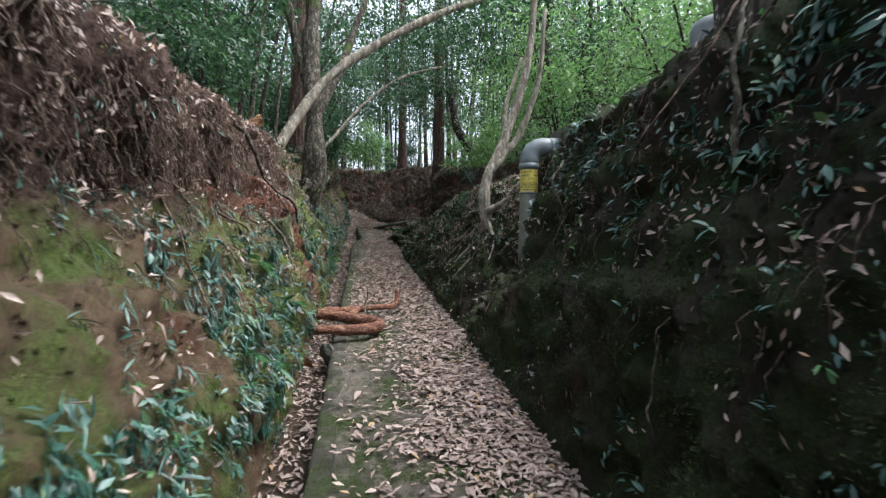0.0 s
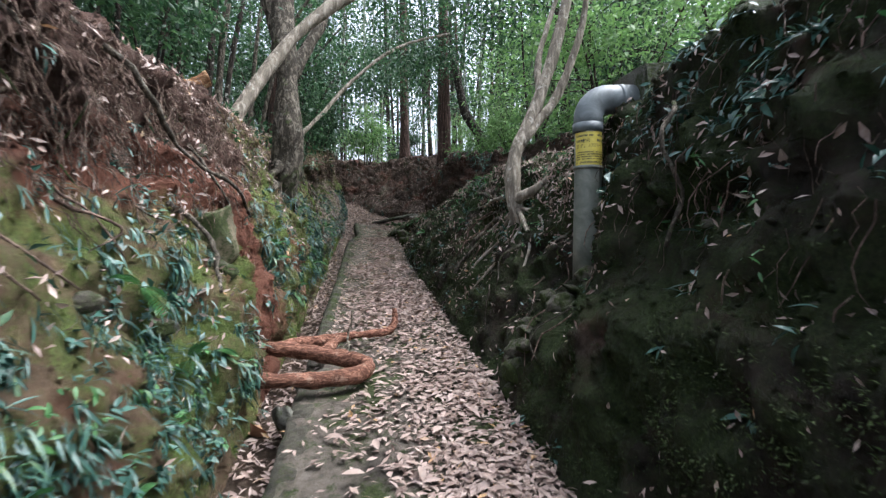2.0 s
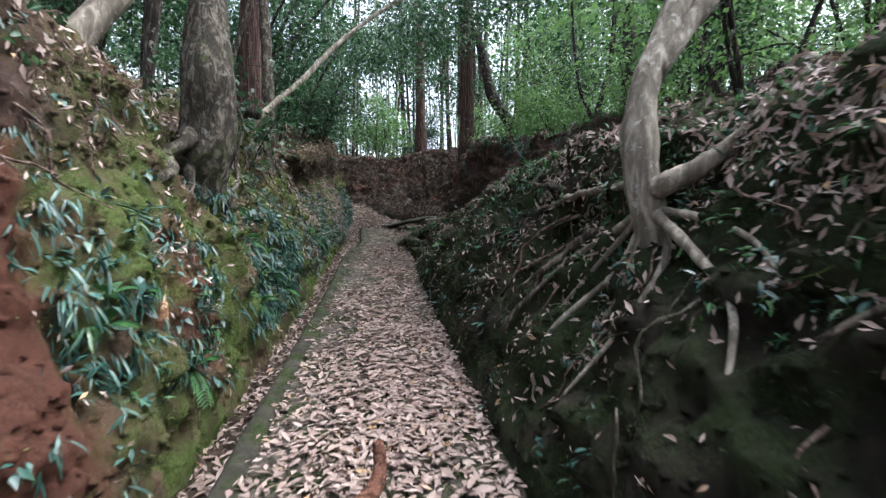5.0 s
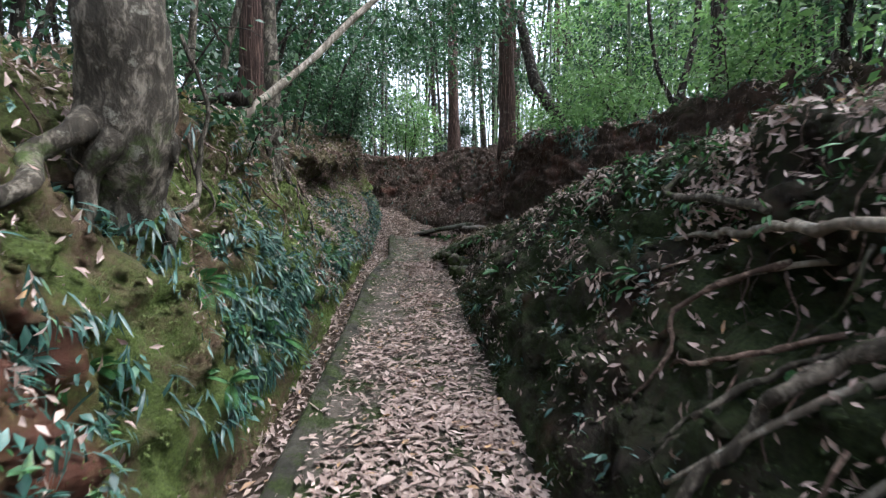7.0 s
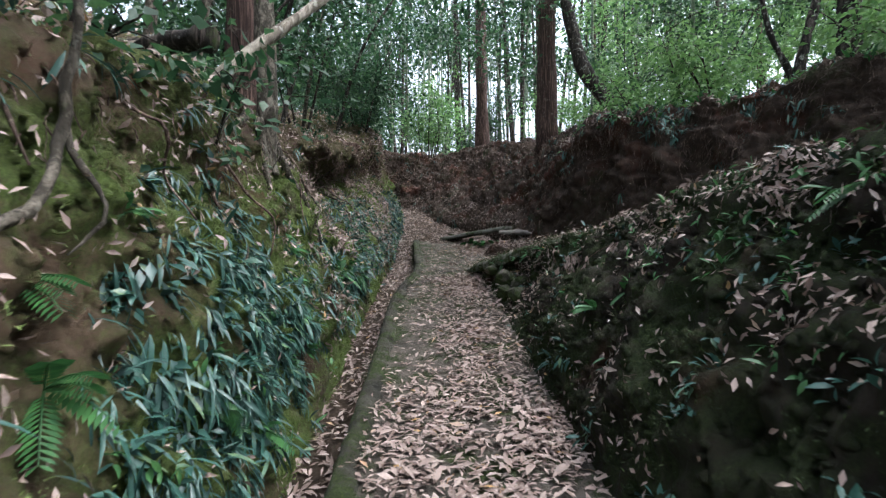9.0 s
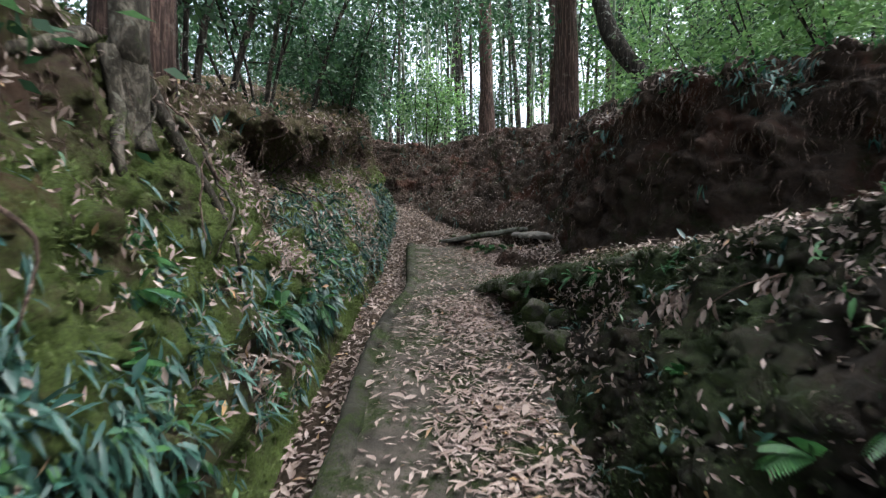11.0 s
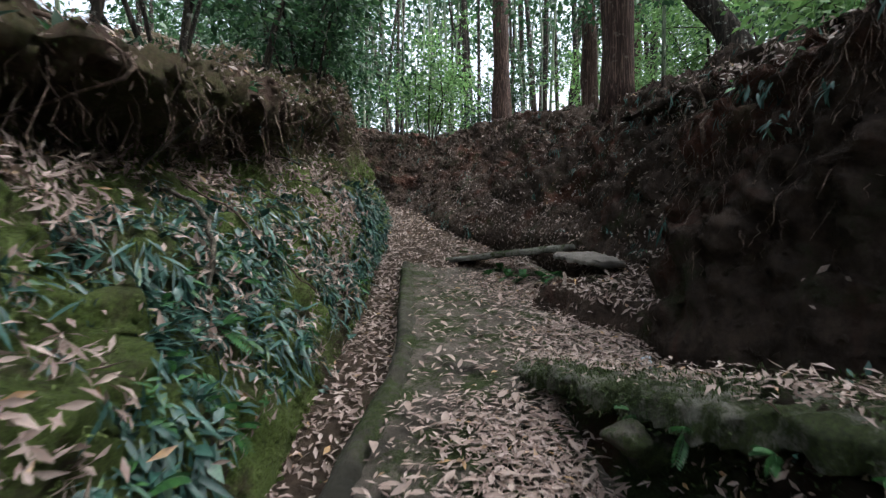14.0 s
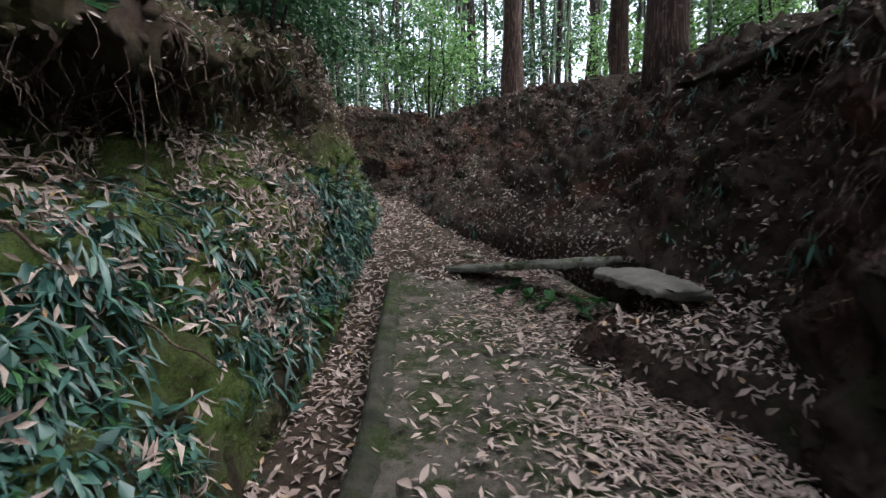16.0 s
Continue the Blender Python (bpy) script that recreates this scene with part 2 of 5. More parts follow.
def holder(name, label, category, place=(0, 0, 0), group="", kind=""):
    ob = new(name)
    ob.matrix_world = Matrix.Translation(place)
    return tagged(ob, label, category, group, kind)


def grid_faces(nu, nv):
    i = np.arange(nu - 1)[:, None] * nv + np.arange(nv - 1)[None, :]
    return np.stack([i, i + 1, i + nv + 1, i + nv], -1).reshape(-1, 4)


def lumps(p, scale, octaves=4, seed=0.0):
    """Fractal noise of points, about -1 to 1."""
    q = p.reshape(-1, 3) * scale + seed
    return np.array([noise.fractal(Vector(v), 0.9, 2.1, octaves) for v in q]).reshape(p.shape[:-1])


def normals_of(g):
    du, dv = np.gradient(g, axis=0), np.gradient(g, axis=1)
    n = np.cross(du, dv)
    return n / np.maximum(np.linalg.norm(n, axis=-1, keepdims=True), 1e-9)


def tube(points, radii, sides=10, knots=0.0, seed=0.0, cap=True):
    """A round limb along points; returns verts and quads."""
    pts, radii = np.asarray(points, float), np.asarray(radii, float)
    t = np.gradient(pts, axis=0)
    t /= np.linalg.norm(t, axis=1, keepdims=True)
    up = np.array([0.31, 0.9, 0.27])
    a = np.cross(t, up)
    a /= np.maximum(np.linalg.norm(a, axis=1, keepdims=True), 1e-6)
    b = np.cross(t, a)
    th = np.linspace(0, 2 * np.pi, sides, endpoint=False)
    ring = a[:, None] * np.cos(th)[None, :, None] + b[:, None] * np.sin(th)[None, :, None]
    r = np.repeat(radii[:, None], sides, 1)
    if knots:
        at = pts[:, None] + ring * radii[:, None, None]
        size = max(radii.max(), 0.01)
        r = r * (1 + knots * lumps(at, 0.35 / size, 3, seed) + 0.35 * knots * lumps(at * np.array([1, 1, 0.55]), 1.3 / size, 4, seed + 5))
    v = pts[:, None] + ring * r[..., None]
    n = len(pts)
    i = np.arange(n - 1)[:, None] * sides
    j, k = np.arange(sides)[None, :], (np.arange(sides)[None, :] + 1) % sides
    f = np.stack([i + j, i + k, i + sides + k, i + sides + j], -1).reshape(-1, 4)
    v = v.reshape(-1, 3)
    if cap:
        ends = len(v)
        v = np.vstack([v, pts[0], pts[-1]])
        j, k = np.arange(sides), (np.arange(sides) + 1) % sides
        last = (n - 1) * sides
        f = np.vstack([f, np.stack([np.full(sides, ends), k, j, j], -1)[:, [0, 1, 2, 2]], np.stack([np.full(sides, ends + 1), last + j, last + k, last + k], -1)])
    return v, f


def merge(pieces):
    vs, fs, base = [], [], 0
    for v, f in pieces:
        vs.append(v)
        fs.append(f + base)
        base += len(v)
    return np.vstack(vs), np.vstack(fs)


def spline(keys, n):
    """A smooth line through a few points."""
    keys = np.asarray(keys, float)
    t = np.linspace(0, len(keys) - 1, n)
    i = np.clip(t.astype(int), 0, len(keys) - 2)
    u = (t - i)[:, None]
    p = np.vstack([2 * keys[0] - keys[1], keys, 2 * keys[-1] - keys[-2]])
    a, b, c, d = p[i], p[i + 1], p[i + 2], p[i + 3]
    return 0.5 * (2 * b + (c - a) * u + (2 * a - 5 * b + 4 * c - d) * u ** 2 + (3 * b - a - 3 * c + d) * u ** 3)


def unit(v):
    return v / np.maximum(np.linalg.norm(v, axis=-1, keepdims=True), 1e-9)


def leaf_specks(place, way, face, length, width):
    """Far leaves: one folded lozenge each."""
    n = len(place)
    way, face = unit(way), unit(face)
    side = unit(np.cross(way, face)) * (0.5 * width)[:, None]
    mid = place + way * (0.45 * length)[:, None]
    lift = np.cross(side, way) * 0.35
    v = np.stack([place, mid - side + lift, place + way * length[:, None], mid + side + lift], 1)
    return v.reshape(-1, 3), np.arange(n * 4).reshape(n, 4)


def leaf_cloud(place, way, face, length, width, droop=0.2, rows=4, fold=0.25, broad=0.45):
    """Many leaves at once: from place along way, the upper side towards face. Three quads a row pair; returns verts and quads."""
    n = len(place)
    way, face = unit(way), unit(face)
    side = unit(np.cross(way, face))
    face = np.cross(side, way)
    length, width = np.broadcast_to(length, n), np.broadcast_to(width, n)
    droop = np.broadcast_to(droop, n)
    s = np.linspace(0, 1, rows)
    w = np.interp(s, [0, 0.12, broad, 0.8, 1], [0.12, 0.6, 1, 0.62, 0.04])
    out = np.empty((n, rows, 3, 3))
    for k in range(rows):
        c = place + way * (length * s[k])[:, None] - face * (length * droop * s[k] ** 2)[:, None]
        half = side * (0.5 * width * w[k])[:, None]
        lift = face * (fold * 0.5 * width * w[k])[:, None]
        out[:, k, 0], out[:, k, 1], out[:, k, 2] = c - half + lift, c, c + half + lift
    i = np.arange(n)[:, None, None] * rows * 3 + np.arange(rows - 1)[None, :, None] * 3 + np.arange(2)[None, None, :]
    f = np.stack([i, i + 1, i + 4, i + 3], -1).reshape(-1, 4)
    return out.reshape(-1, 3), f

# ---- lie of the land ----
def path_z(y):
    return np.interp(y, [-8, 0, 4, 6, 8, 10, 12, 14, 16, 18, 20, 22, 26], [-1.3, -0.42, 0.02, 0.26, 0.49, 0.71, 0.97, 1.31, 1.58, 1.82, 2.16, 2.5, 3.2])


def bank_line(y):
    return -0.324 - 0.167 * y


def edge_left(y):
    """The path's left edge; it bends away from the bank near the ledge."""
    return bank_line(y) + np.interp(y, [13.8, 14.6, 15.6, 16.4, 17.6, 20.0], [0, 0.06, 0.22, 0.23, 0.15, 0.03])


def edge_right(y):
    return 0.8 - 0.19 * (y - 2.7)


def table(y, ys, rows):
    """Rows of control values, each a column over y."""
    rows = np.asarray(rows, float)
    return np.stack([np.interp(y, ys, rows[:, k]) for k in range(rows.shape[1])], -1)


def sheet(ys, xs_ctrl, zs_ctrl, counts):
    """A grid whose sections run through control points, y by y."""
    cols = []
    for k, c in enumerate(counts):
        u = np.linspace(0, 1, c, endpoint=(k == len(counts) - 1))
        x = xs_ctrl[:, k, None] * (1 - u) + xs_ctrl[:, k + 1, None] * u
        z = zs_ctrl[:, k, None] * (1 - u) + zs_ctrl[:, k + 1, None] * u
        cols.append(np.stack([x, np.repeat(ys[:, None], c, 1), z], -1))
    return np.concatenate(cols, 1)


def ease(g, times):
    """Rounds the breaks of a section."""
    for _ in range(times):
        g[:, 1:-1] = 0.5 * g[:, 1:-1] + 0.25 * (g[:, :-2] + g[:, 2:])
    return g


def dent(g, y0, y1, z0, z1, soft=0.1):
    """How far the places of a bank lie within a hollow or a bulge of its face, 0 to 1, with a ragged edge."""
    w = 0.07 * lumps(g, 4.0, 3, 13.0)

    def band(a, lo, hi):
        k = np.clip((a - lo) / soft + 0.5, 0, 1) * np.clip((hi - a) / soft + 0.5, 0, 1)
        return k * k * (3 - 2 * k)
    return band(g[..., 1] + w, y0, y1) * band(g[..., 2] + w, z0, z1)


# left bank: toe in the gutter, face, crest, then the rising wood floor
GUTTER = 0.36
ys = np.arange(-6, 22.01, 0.04)
toe = bank_line(ys) - GUTTER
lc = table(ys, [-6, 2, 5, 7, 8.5, 11, 13, 15, 17, 19, 22], [
    # height and set-back of: low face, mid face, upper face, crest
    [0.5, .10, 1.1, .35, 1.75, .75, 2.5, .62],
    [0.5, .08, 1.05, .38, 1.75, .78, 2.5, .60],
    [0.5, .08, 1.2, .33, 1.8, .78, 2.5, .66],
    [0.5, .05, 1.1, .18, 1.8, .45, 2.4, .70],
    [0.5, .08, 1.0, .18, 1.45, .24, 1.9, .50],
    [0.5, .16, 1.0, .32, 1.5, .45, 2.4, .75],
    [0.5, .18, 1.0, .40, 1.5, .62, 2.1, .90],
    [0.5, .20, 1.0, .50, 1.55, 1.35, 1.95, .52],
    [0.5, .14, 1.0, .40, 1.6, 1.10, 2.1, .42],
    [0.5, .10, 1.3, .20, 2.0, .30, 2.6, .40],
    [0.5, .20, 1.3, .50, 2.0, .80, 2.6, 1.2]])
pz = path_z(ys)
up = toe + 0.06
lx = np.stack([toe + 0.02, toe, up - lc[:, 1], up - lc[:, 3], up - lc[:, 5], up - lc[:, 7], up - lc[:, 7] - 0.5, toe - 3.5, toe - 14], 1)
lz = np.stack([pz - 0.5, pz - 0.3, pz + lc[:, 0], pz + lc[:, 2], pz + lc[:, 4], pz + lc[:, 6], pz + lc[:, 6] + 0.25, pz + lc[:, 6] + 1.0, pz + lc[:, 6] + 3.0], 1)
left_grid = ease(sheet(ys, lx, lz, [2, 13, 13, 14, 14, 8, 14, 14]), 2)
n_left = -normals_of(left_grid)
rough_left = 0.10 * lumps(left_grid, 1.3, 4, 3.0) + 0.12 * lumps(left_grid, 3.5, 5, 9.0) - 0.10 * np.abs(lumps(left_grid * np.array([1, 1, 1.8]), 2.6, 5, 15.0)) + 0.03
fade = np.clip((np.arange(left_grid.shape[1]) - 2) / 6, 0, 1)[None, :]
left_grid = left_grid + n_left * (rough_left * fade)[..., None]
for y0, y1, z0, z1, push in ((5.82, 6.1, 0.75, 1.72, -0.22), (6.1, 6.6, 0.2, 1.7, -0.07), (5.0, 6.35, 1.72, 2.12, 0.09), (4.6, 5.8, 0.2, 1.15, 0.06), (7.7, 7.98, 1.2, 1.58, -0.22),
                             (7.2, 7.62, 0.9, 1.5, 0.08), (8.1, 8.24, 1.1, 1.55, -0.15), (9.2, 9.38, 0.9, 1.22, -0.16), (8.13, 8.28, 2.04, 2.28, -0.22), (8.37, 8.58, 2.02, 2.28, -0.3), (13.6, 15.4, 2.95, 3.2, -0.35), (16.0, 17.0, 3.25, 3.5, -0.25)):
    left_grid[..., 0] += push * dent(left_grid, y0, y1, z0, z1)
rise_of = left_grid[..., 2] - path_z(left_grid[..., 1])
mat_zone = np.clip(rise_of - 1.5, 0, 0.3) / 0.3 * np.clip(3.2 - rise_of, 0, 0.4) / 0.4 * np.interp(left_grid[..., 1], [-6, 6.3, 7.0, 12.5, 13.5, 20], [1, 1, 0.2, 0.3, 0.8, 0.8])
left_grid = left_grid + n_left * (mat_zone * (0.14 * lumps(left_grid, 5.5, 5, 111.0) - 0.14 * np.abs(lumps(left_grid, 3.2, 4, 117.0)) + 0.08))[..., None]
left_bank = thing("bank_left", left_grid.reshape(-1, 3), grid_faces(*left_grid.shape[:2])[:, ::-1], SOIL_LEFT, "steep bank of red clay and moss beside the path", "bank", "structure")

# right bank
ys = np.arange(-6, 15.61, 0.045)
toe = edge_right(ys)
rc = table(ys, [-6, 3, 5, 5.45, 6.0, 6.6, 8.5, 10.5, 12, 12.8, 13.5, 14.5, 15.2, 15.6], [
    [0.5, .12, 1.2, .30, 2.0, .55, 2.7, .85],
    [0.5, .12, 1.2, .30, 2.0, .60, 2.6, .80],
    [0.5, .15, 1.1, .45, 1.8, .75, 2.25, .95],
    [0.5, .30, 0.85, .68, 1.5, .98, 2.15, 1.02],
    [0.5, .32, 0.85, .75, 1.5, 1.05, 2.1, 1.10],
    [0.5, .25, 0.9, .60, 1.5, .90, 1.9, 1.15],
    [0.5, .22, 0.95, .55, 1.3, .75, 1.75, .95],
    [0.5, .20, 0.95, .50, 1.3, .80, 1.65, 1.05],
    [0.4, .15, 0.8, .50, 1.08, .80, 1.32, 1.1],
    [0.35, .22, 0.6, .45, 0.8, .60, 0.98, .72],
    [0.25, .34, 0.45, .44, 0.62, .46, 0.74, .50],
    [0.15, .20, 0.28, .26, 0.38, .28, 0.47, .32],
    [0.05, .02, 0.08, .05, 0.1, .10, 0.12, .20],
    [0.0, .02, 0.01, .05, 0.02, .10, 0.03, .20]])
pz = path_z(ys)
back = np.interp(ys, [-6, 9, 11, 15.6], [0.5, 0.4, 0.15, 0.1])
rx = np.stack([toe - 0.05, toe, toe + rc[:, 1], toe + rc[:, 3], toe + rc[:, 5], toe + rc[:, 7], toe + rc[:, 7] + 0.6, toe + rc[:, 7] + 3.0, toe + 14], 1)
rz = np.stack([pz - 0.2, pz - 0.02, pz + rc[:, 0], pz + rc[:, 2], pz + rc[:, 4], pz + rc[:, 6], pz + rc[:, 6] + back * 0.3, pz + rc[:, 6] + back, pz + rc[:, 6] + back * 2], 1)
right_grid = ease(sheet(ys, rx, rz, [2, 12, 13, 13, 12, 8, 14, 12]), 2)
n_right = normals_of(right_grid)
calm = np.interp(ys, [12.5, 13.5, 15.6], [1, 0.5, 0.15])[:, None]
rough_right = 0.09 * lumps(right_grid, 1.4, 4, 23.0) + 0.10 * lumps(right_grid, 4.5, 5, 29.0) - 0.08 * np.abs(lumps(right_grid, 3.0, 5, 25.0)) + 0.02
fade = np.clip((np.arange(right_grid.shape[1]) - 2) / 6, 0, 1)[None, :]
n_right *= np.where(n_right[..., 2:] < -0.2, -1, 1)
right_grid = right_grid + n_right * (rough_right * fade * calm)[..., None]
for y0, y1, z0, z1, push in ((3.9, 4.9, 1.05, 1.6, 0.22), (4.9, 5.4, 0.75, 1.1, 0.12), (2.2, 3.2, 1.5, 1.75, 0.12), (8.0, 8.6, 1.5, 1.75, 0.14), (6.9, 7.9, 1.62, 1.8, 0.12)):
    right_grid[..., 0] += push * dent(right_grid, y0, y1, z0, z1, 0.25)
right_bank = thing("bank_right", right_grid.reshape(-1, 3), grid_faces(*right_grid.shape[:2]), SOIL_RIGHT_SHADED, "mossy earth bank along the path, darkened for its shaded side", "bank", "structure")

# far bank: from the shelf round the head of the lane
base_keys = [(6.0, 8.0, 3.0), (3.6, 10.3, 2.7), (1.9, 12.1, 2.35), (0.9, 13.5, 2.0), (0.0, 14.7, 1.85), (-0.82, 15.8, 1.65), (-0.82, 16.5, 1.75), (-0.5, 17.3, 2.0), (-1.0, 18.7, 2.2), (-1.9, 19.9, 2.5), (-3.0, 21.0, 2.6), (-4.6, 23.0, 2.9), (-7.5, 25.0, 3.6), (-12.0, 25.5, 4.5)]
top_keys = [(7.0, 8.6, 3.7), (4.6, 11.2, 3.8), (2.5, 12.7, 3.65), (0.8, 14.3, 3.6), (0.1, 15.2, 3.65), (-0.3, 16.2, 3.7), (-0.2, 16.9, 3.8), (0.35, 17.7, 3.95), (0.15, 19.4, 4.45), (-0.4, 21.2, 4.6), (-1.9, 24.3, 5.3), (-4.2, 25.6, 5.1), (-6.5, 26.5, 5.6), (-12.0, 27.0, 6.2)]
nu = 420
b_line, t_line = spline(base_keys, nu), spline(top_keys, nu)
out = unit((t_line - b_line) * np.array([1, 1, 0]))
profile = [(b_line + out * 0.1 - (0, 0, 0.7)), b_line, b_line * 0.62 + t_line * 0.38 + (0, 0, 0.12), b_line * 0.25 + t_line * 0.75 + (0, 0, 0.08), t_line, t_line + out * 0.9 + (0, 0, 0.15), t_line + out * 6 + (0, 0, 0.6), t_line + out * 24 + (0, 0, 0.2)]
cols = []
for k, c in enumerate([4, 20, 20, 18, 10, 16, 16]):
    u = np.linspace(0, 1, c, endpoint=(k == 6))[None, :, None]
    cols.append(profile[k][:, None] * (1 - u) + profile[k + 1][:, None] * u)
far_grid = ease(np.concatenate(cols, 1), 2)
n_far = normals_of(far_grid)
if n_far[nu // 2, 25, 1] > 0:
    n_far = -n_far
far_grid = far_grid + n_far * ((0.18 * lumps(far_grid, 0.9, 4, 51.0) + 0.14 * lumps(far_grid, 2.6, 5, 57.0) + 0.07 * lumps(far_grid, 7.0, 5, 58.0) - 0.20 * np.abs(lumps(far_grid, 2.0, 5, 59.0)) + 0.05) * np.clip(np.arange(far_grid.shape[1]) / 22, 0.15, 1))[..., None]
far_bank = thing("bank_far", far_grid.reshape(-1, 3), grid_faces(*far_grid.shape[:2]), SOIL_FAR, "root-hung earth bank with fallen leaves at the lane's head", "bank", "structure")

# floor of the lane: earth under path and gutter, and the head of the lane
ys = np.arange(-6, 26.01, 0.1)
us = np.linspace(0, 1, 40)
lo, hi = bank_line(ys) - GUTTER - 0.5, np.maximum(edge_right(ys) + 0.4, -1.6 + 0 * ys)
gx = lo[:, None] * (1 - us) + hi[:, None] * us
gz = np.repeat(path_z(ys)[:, None], 40, 1) - 0.13
in_gutter = (gx < edge_left(ys)[:, None] + 0.02)
past = np.clip((ys - 18.6) / 1.2, 0, 1)[:, None]
gz = gz - 0.13 * in_gutter * (1 - past) + past * 0.2 + np.clip(ys - 20, 0, 9)[:, None] * 0.12
floor_grid = np.stack([gx, np.repeat(ys[:, None], 40, 1), gz], -1)
floor_grid[..., 2] += 0.04 * lumps(floor_grid, 2.0, 4, 71.0) * (0.5 + past)
lane_floor = thing("lane_floor", floor_grid.reshape(-1, 3), grid_faces(*floor_grid.shape[:2]), FOREST_FLOOR, "leaf-covered earth floor of the sunken lane", "ground", "structure")

# concrete path, a cast strip with a rounded left kerb edge
ys = np.arange(-6, 19.71, 0.1)
l, r, z = edge_left(ys), edge_right(ys), path_z(ys)
r = np.where(ys > 15.2, np.interp(ys, [15.2, 15.9, 17.3, 19.8], [edge_right(15.2), -0.6, -0.7, -1.9]), r) + 0.12
sec = [(l + 0.005, z - 0.3), (l, z - 0.04), (l + 0.02, z - 0.005), (l + 0.06, z + 0.005)] + [(l * (1 - k) + r * k, z) for k in np.linspace(0.08, 1, 16)] + [(r, z - 0.3)]
path_grid = np.stack([np.stack([x, ys, zz], -1) for x, zz in sec], 1)
path_grid[:, 1:-1, 2] += 0.018 * lumps(path_grid[:, 1:-1], 1.5, 3, 80.0)
path_grid[:, :4, 0] += 0.02 * lumps(path_grid[:, :4] * np.array([0, 1, 0]), 2.0, 3, 84.0)
pv = path_grid.reshape(-1, 3)
concrete_path = thing("path", pv, grid_faces(*path_grid.shape[:2]), PATH_CONCRETE, "narrow mossy concrete path strewn with fallen leaves", "path", "structure")

# low mound of earth at the foot of the far bank
us, vs = np.meshgrid(np.linspace(-2.0, -0.2, 60), np.linspace(16.0, 18.2, 70))
s = ((us + 0.98) * 1.3 + (vs - 16.2) * 0.83) / 1.54
s = s + 0.10 * lumps(np.stack([us, vs, 0 * us], -1), 2.5, 4, 31.0)
k = np.clip(s / 0.28, 0, 1)
hollow = np.clip((vs - 17.45) / 0.2, 0, 1) * np.clip((-1.05 - us) / 0.15, 0, 1)
mound_grid = np.stack([us, vs, path_z(vs) - 0.08 + 0.30 * k * k * (3 - 2 * k) * (1 - hollow) + 0.12 * np.clip(s, 0, 1)], -1)
mound_grid[..., 2] += 0.05 * lumps(mound_grid, 4.0, 5, 35.0) * k
thing("mound", mound_grid.reshape(-1, 3), grid_faces(*mound_grid.shape[:2]), SOIL_FAR, "low dark earth mound covered with fallen leaves", "mound", "structure")

# moss-grown kerb along the gutter
ys = np.arange(-6, 19.5, 0.05)
l, z = edge_left(ys), path_z(ys)
tall = np.interp(ys, [6.4, 7.4], [0.012, 0.058])
wide = 0.13 + 0.03 * lumps(np.stack([0 * ys, ys, 0 * ys], -1), 0.9, 4, 61.0)
sec = [(l - 0.015, z - 0.32), (l - 0.02, z - 0.06), (l - 0.008, z + 0.5 * tall), (l + 0.025, z + tall), (l + 0.5 * wide, z + tall + 0.003), (l + wide, z + 0.5 * tall), (l + wide + 0.02, z - 0.03)]
kerb_grid = np.stack([np.stack([x, ys, zz], -1) for x, zz in sec], 1)
kerb_grid += 0.024 * lumps(kerb_grid, 7.0, 5, 66.0)[..., None] * np.array([1, 0, 1])
thing("kerb", kerb_grid.reshape(-1, 3), grid_faces(*kerb_grid.shape[:2]), KERB_MOSS, "low moss-grown concrete kerb beside the gutter", "kerb", "structure")


def snap(grid, y, z, out=0.0):
    """The place on a bank's face at that y and height, pushed out of it."""
    row = grid[np.abs(grid[:, 5, 1] - y).argmin()]
    top = row[:, 2].argmax() if row[:, 2].argmax() > 20 else len(row)
    k = np.abs(row[8:top, 2] - z).argmin() + 8
    toward = 1 if grid is left_grid else -1
    return (row[k, 0] + toward * out, y, z)


# the ground goes on to the horizon
gx = np.concatenate([np.linspace(-600, -40, 12), np.linspace(-34, 34, 40), np.linspace(40, 600, 12)])
gy = np.concatenate([np.linspace(-600, -30, 12), np.linspace(-26, 60, 48), np.linspace(70, 600, 12)])
X, Y = np.meshgrid(gx, gy)
d = np.minimum(np.abs(X + 1.5), 16)
Z = np.interp(Y, [-60, 0, 20, 30, 600], [-3, -1.2, 0.6, 3.6, -20]) + 2.0 * np.clip((d - 7) / 6, 0, 1)
ground_grid = np.stack([X, Y, Z], -1)
ground_grid[..., 2] += 0.3 * lumps(ground_grid, 0.15, 3, 90.0)
ground = thing("ground", ground_grid.reshape(-1, 3), grid_faces(*ground_grid.shape[:2]), FOREST_FLOOR, "leaf-strewn floor of the wood", "ground", "structure")

# ---- trees ----
def limb(keys, r0, r1, n=14, sides=10, knots=0.25, flare=0.0, seed=0.0):
    pts = spline(keys, n)
    s = np.linspace(0, 1, n)
    r = r0 + (r1 - r0) * s
    if flare:
        r = r * (1 + flare * np.exp(-s * 9))
    return tube(pts, r, sides, knots, seed)


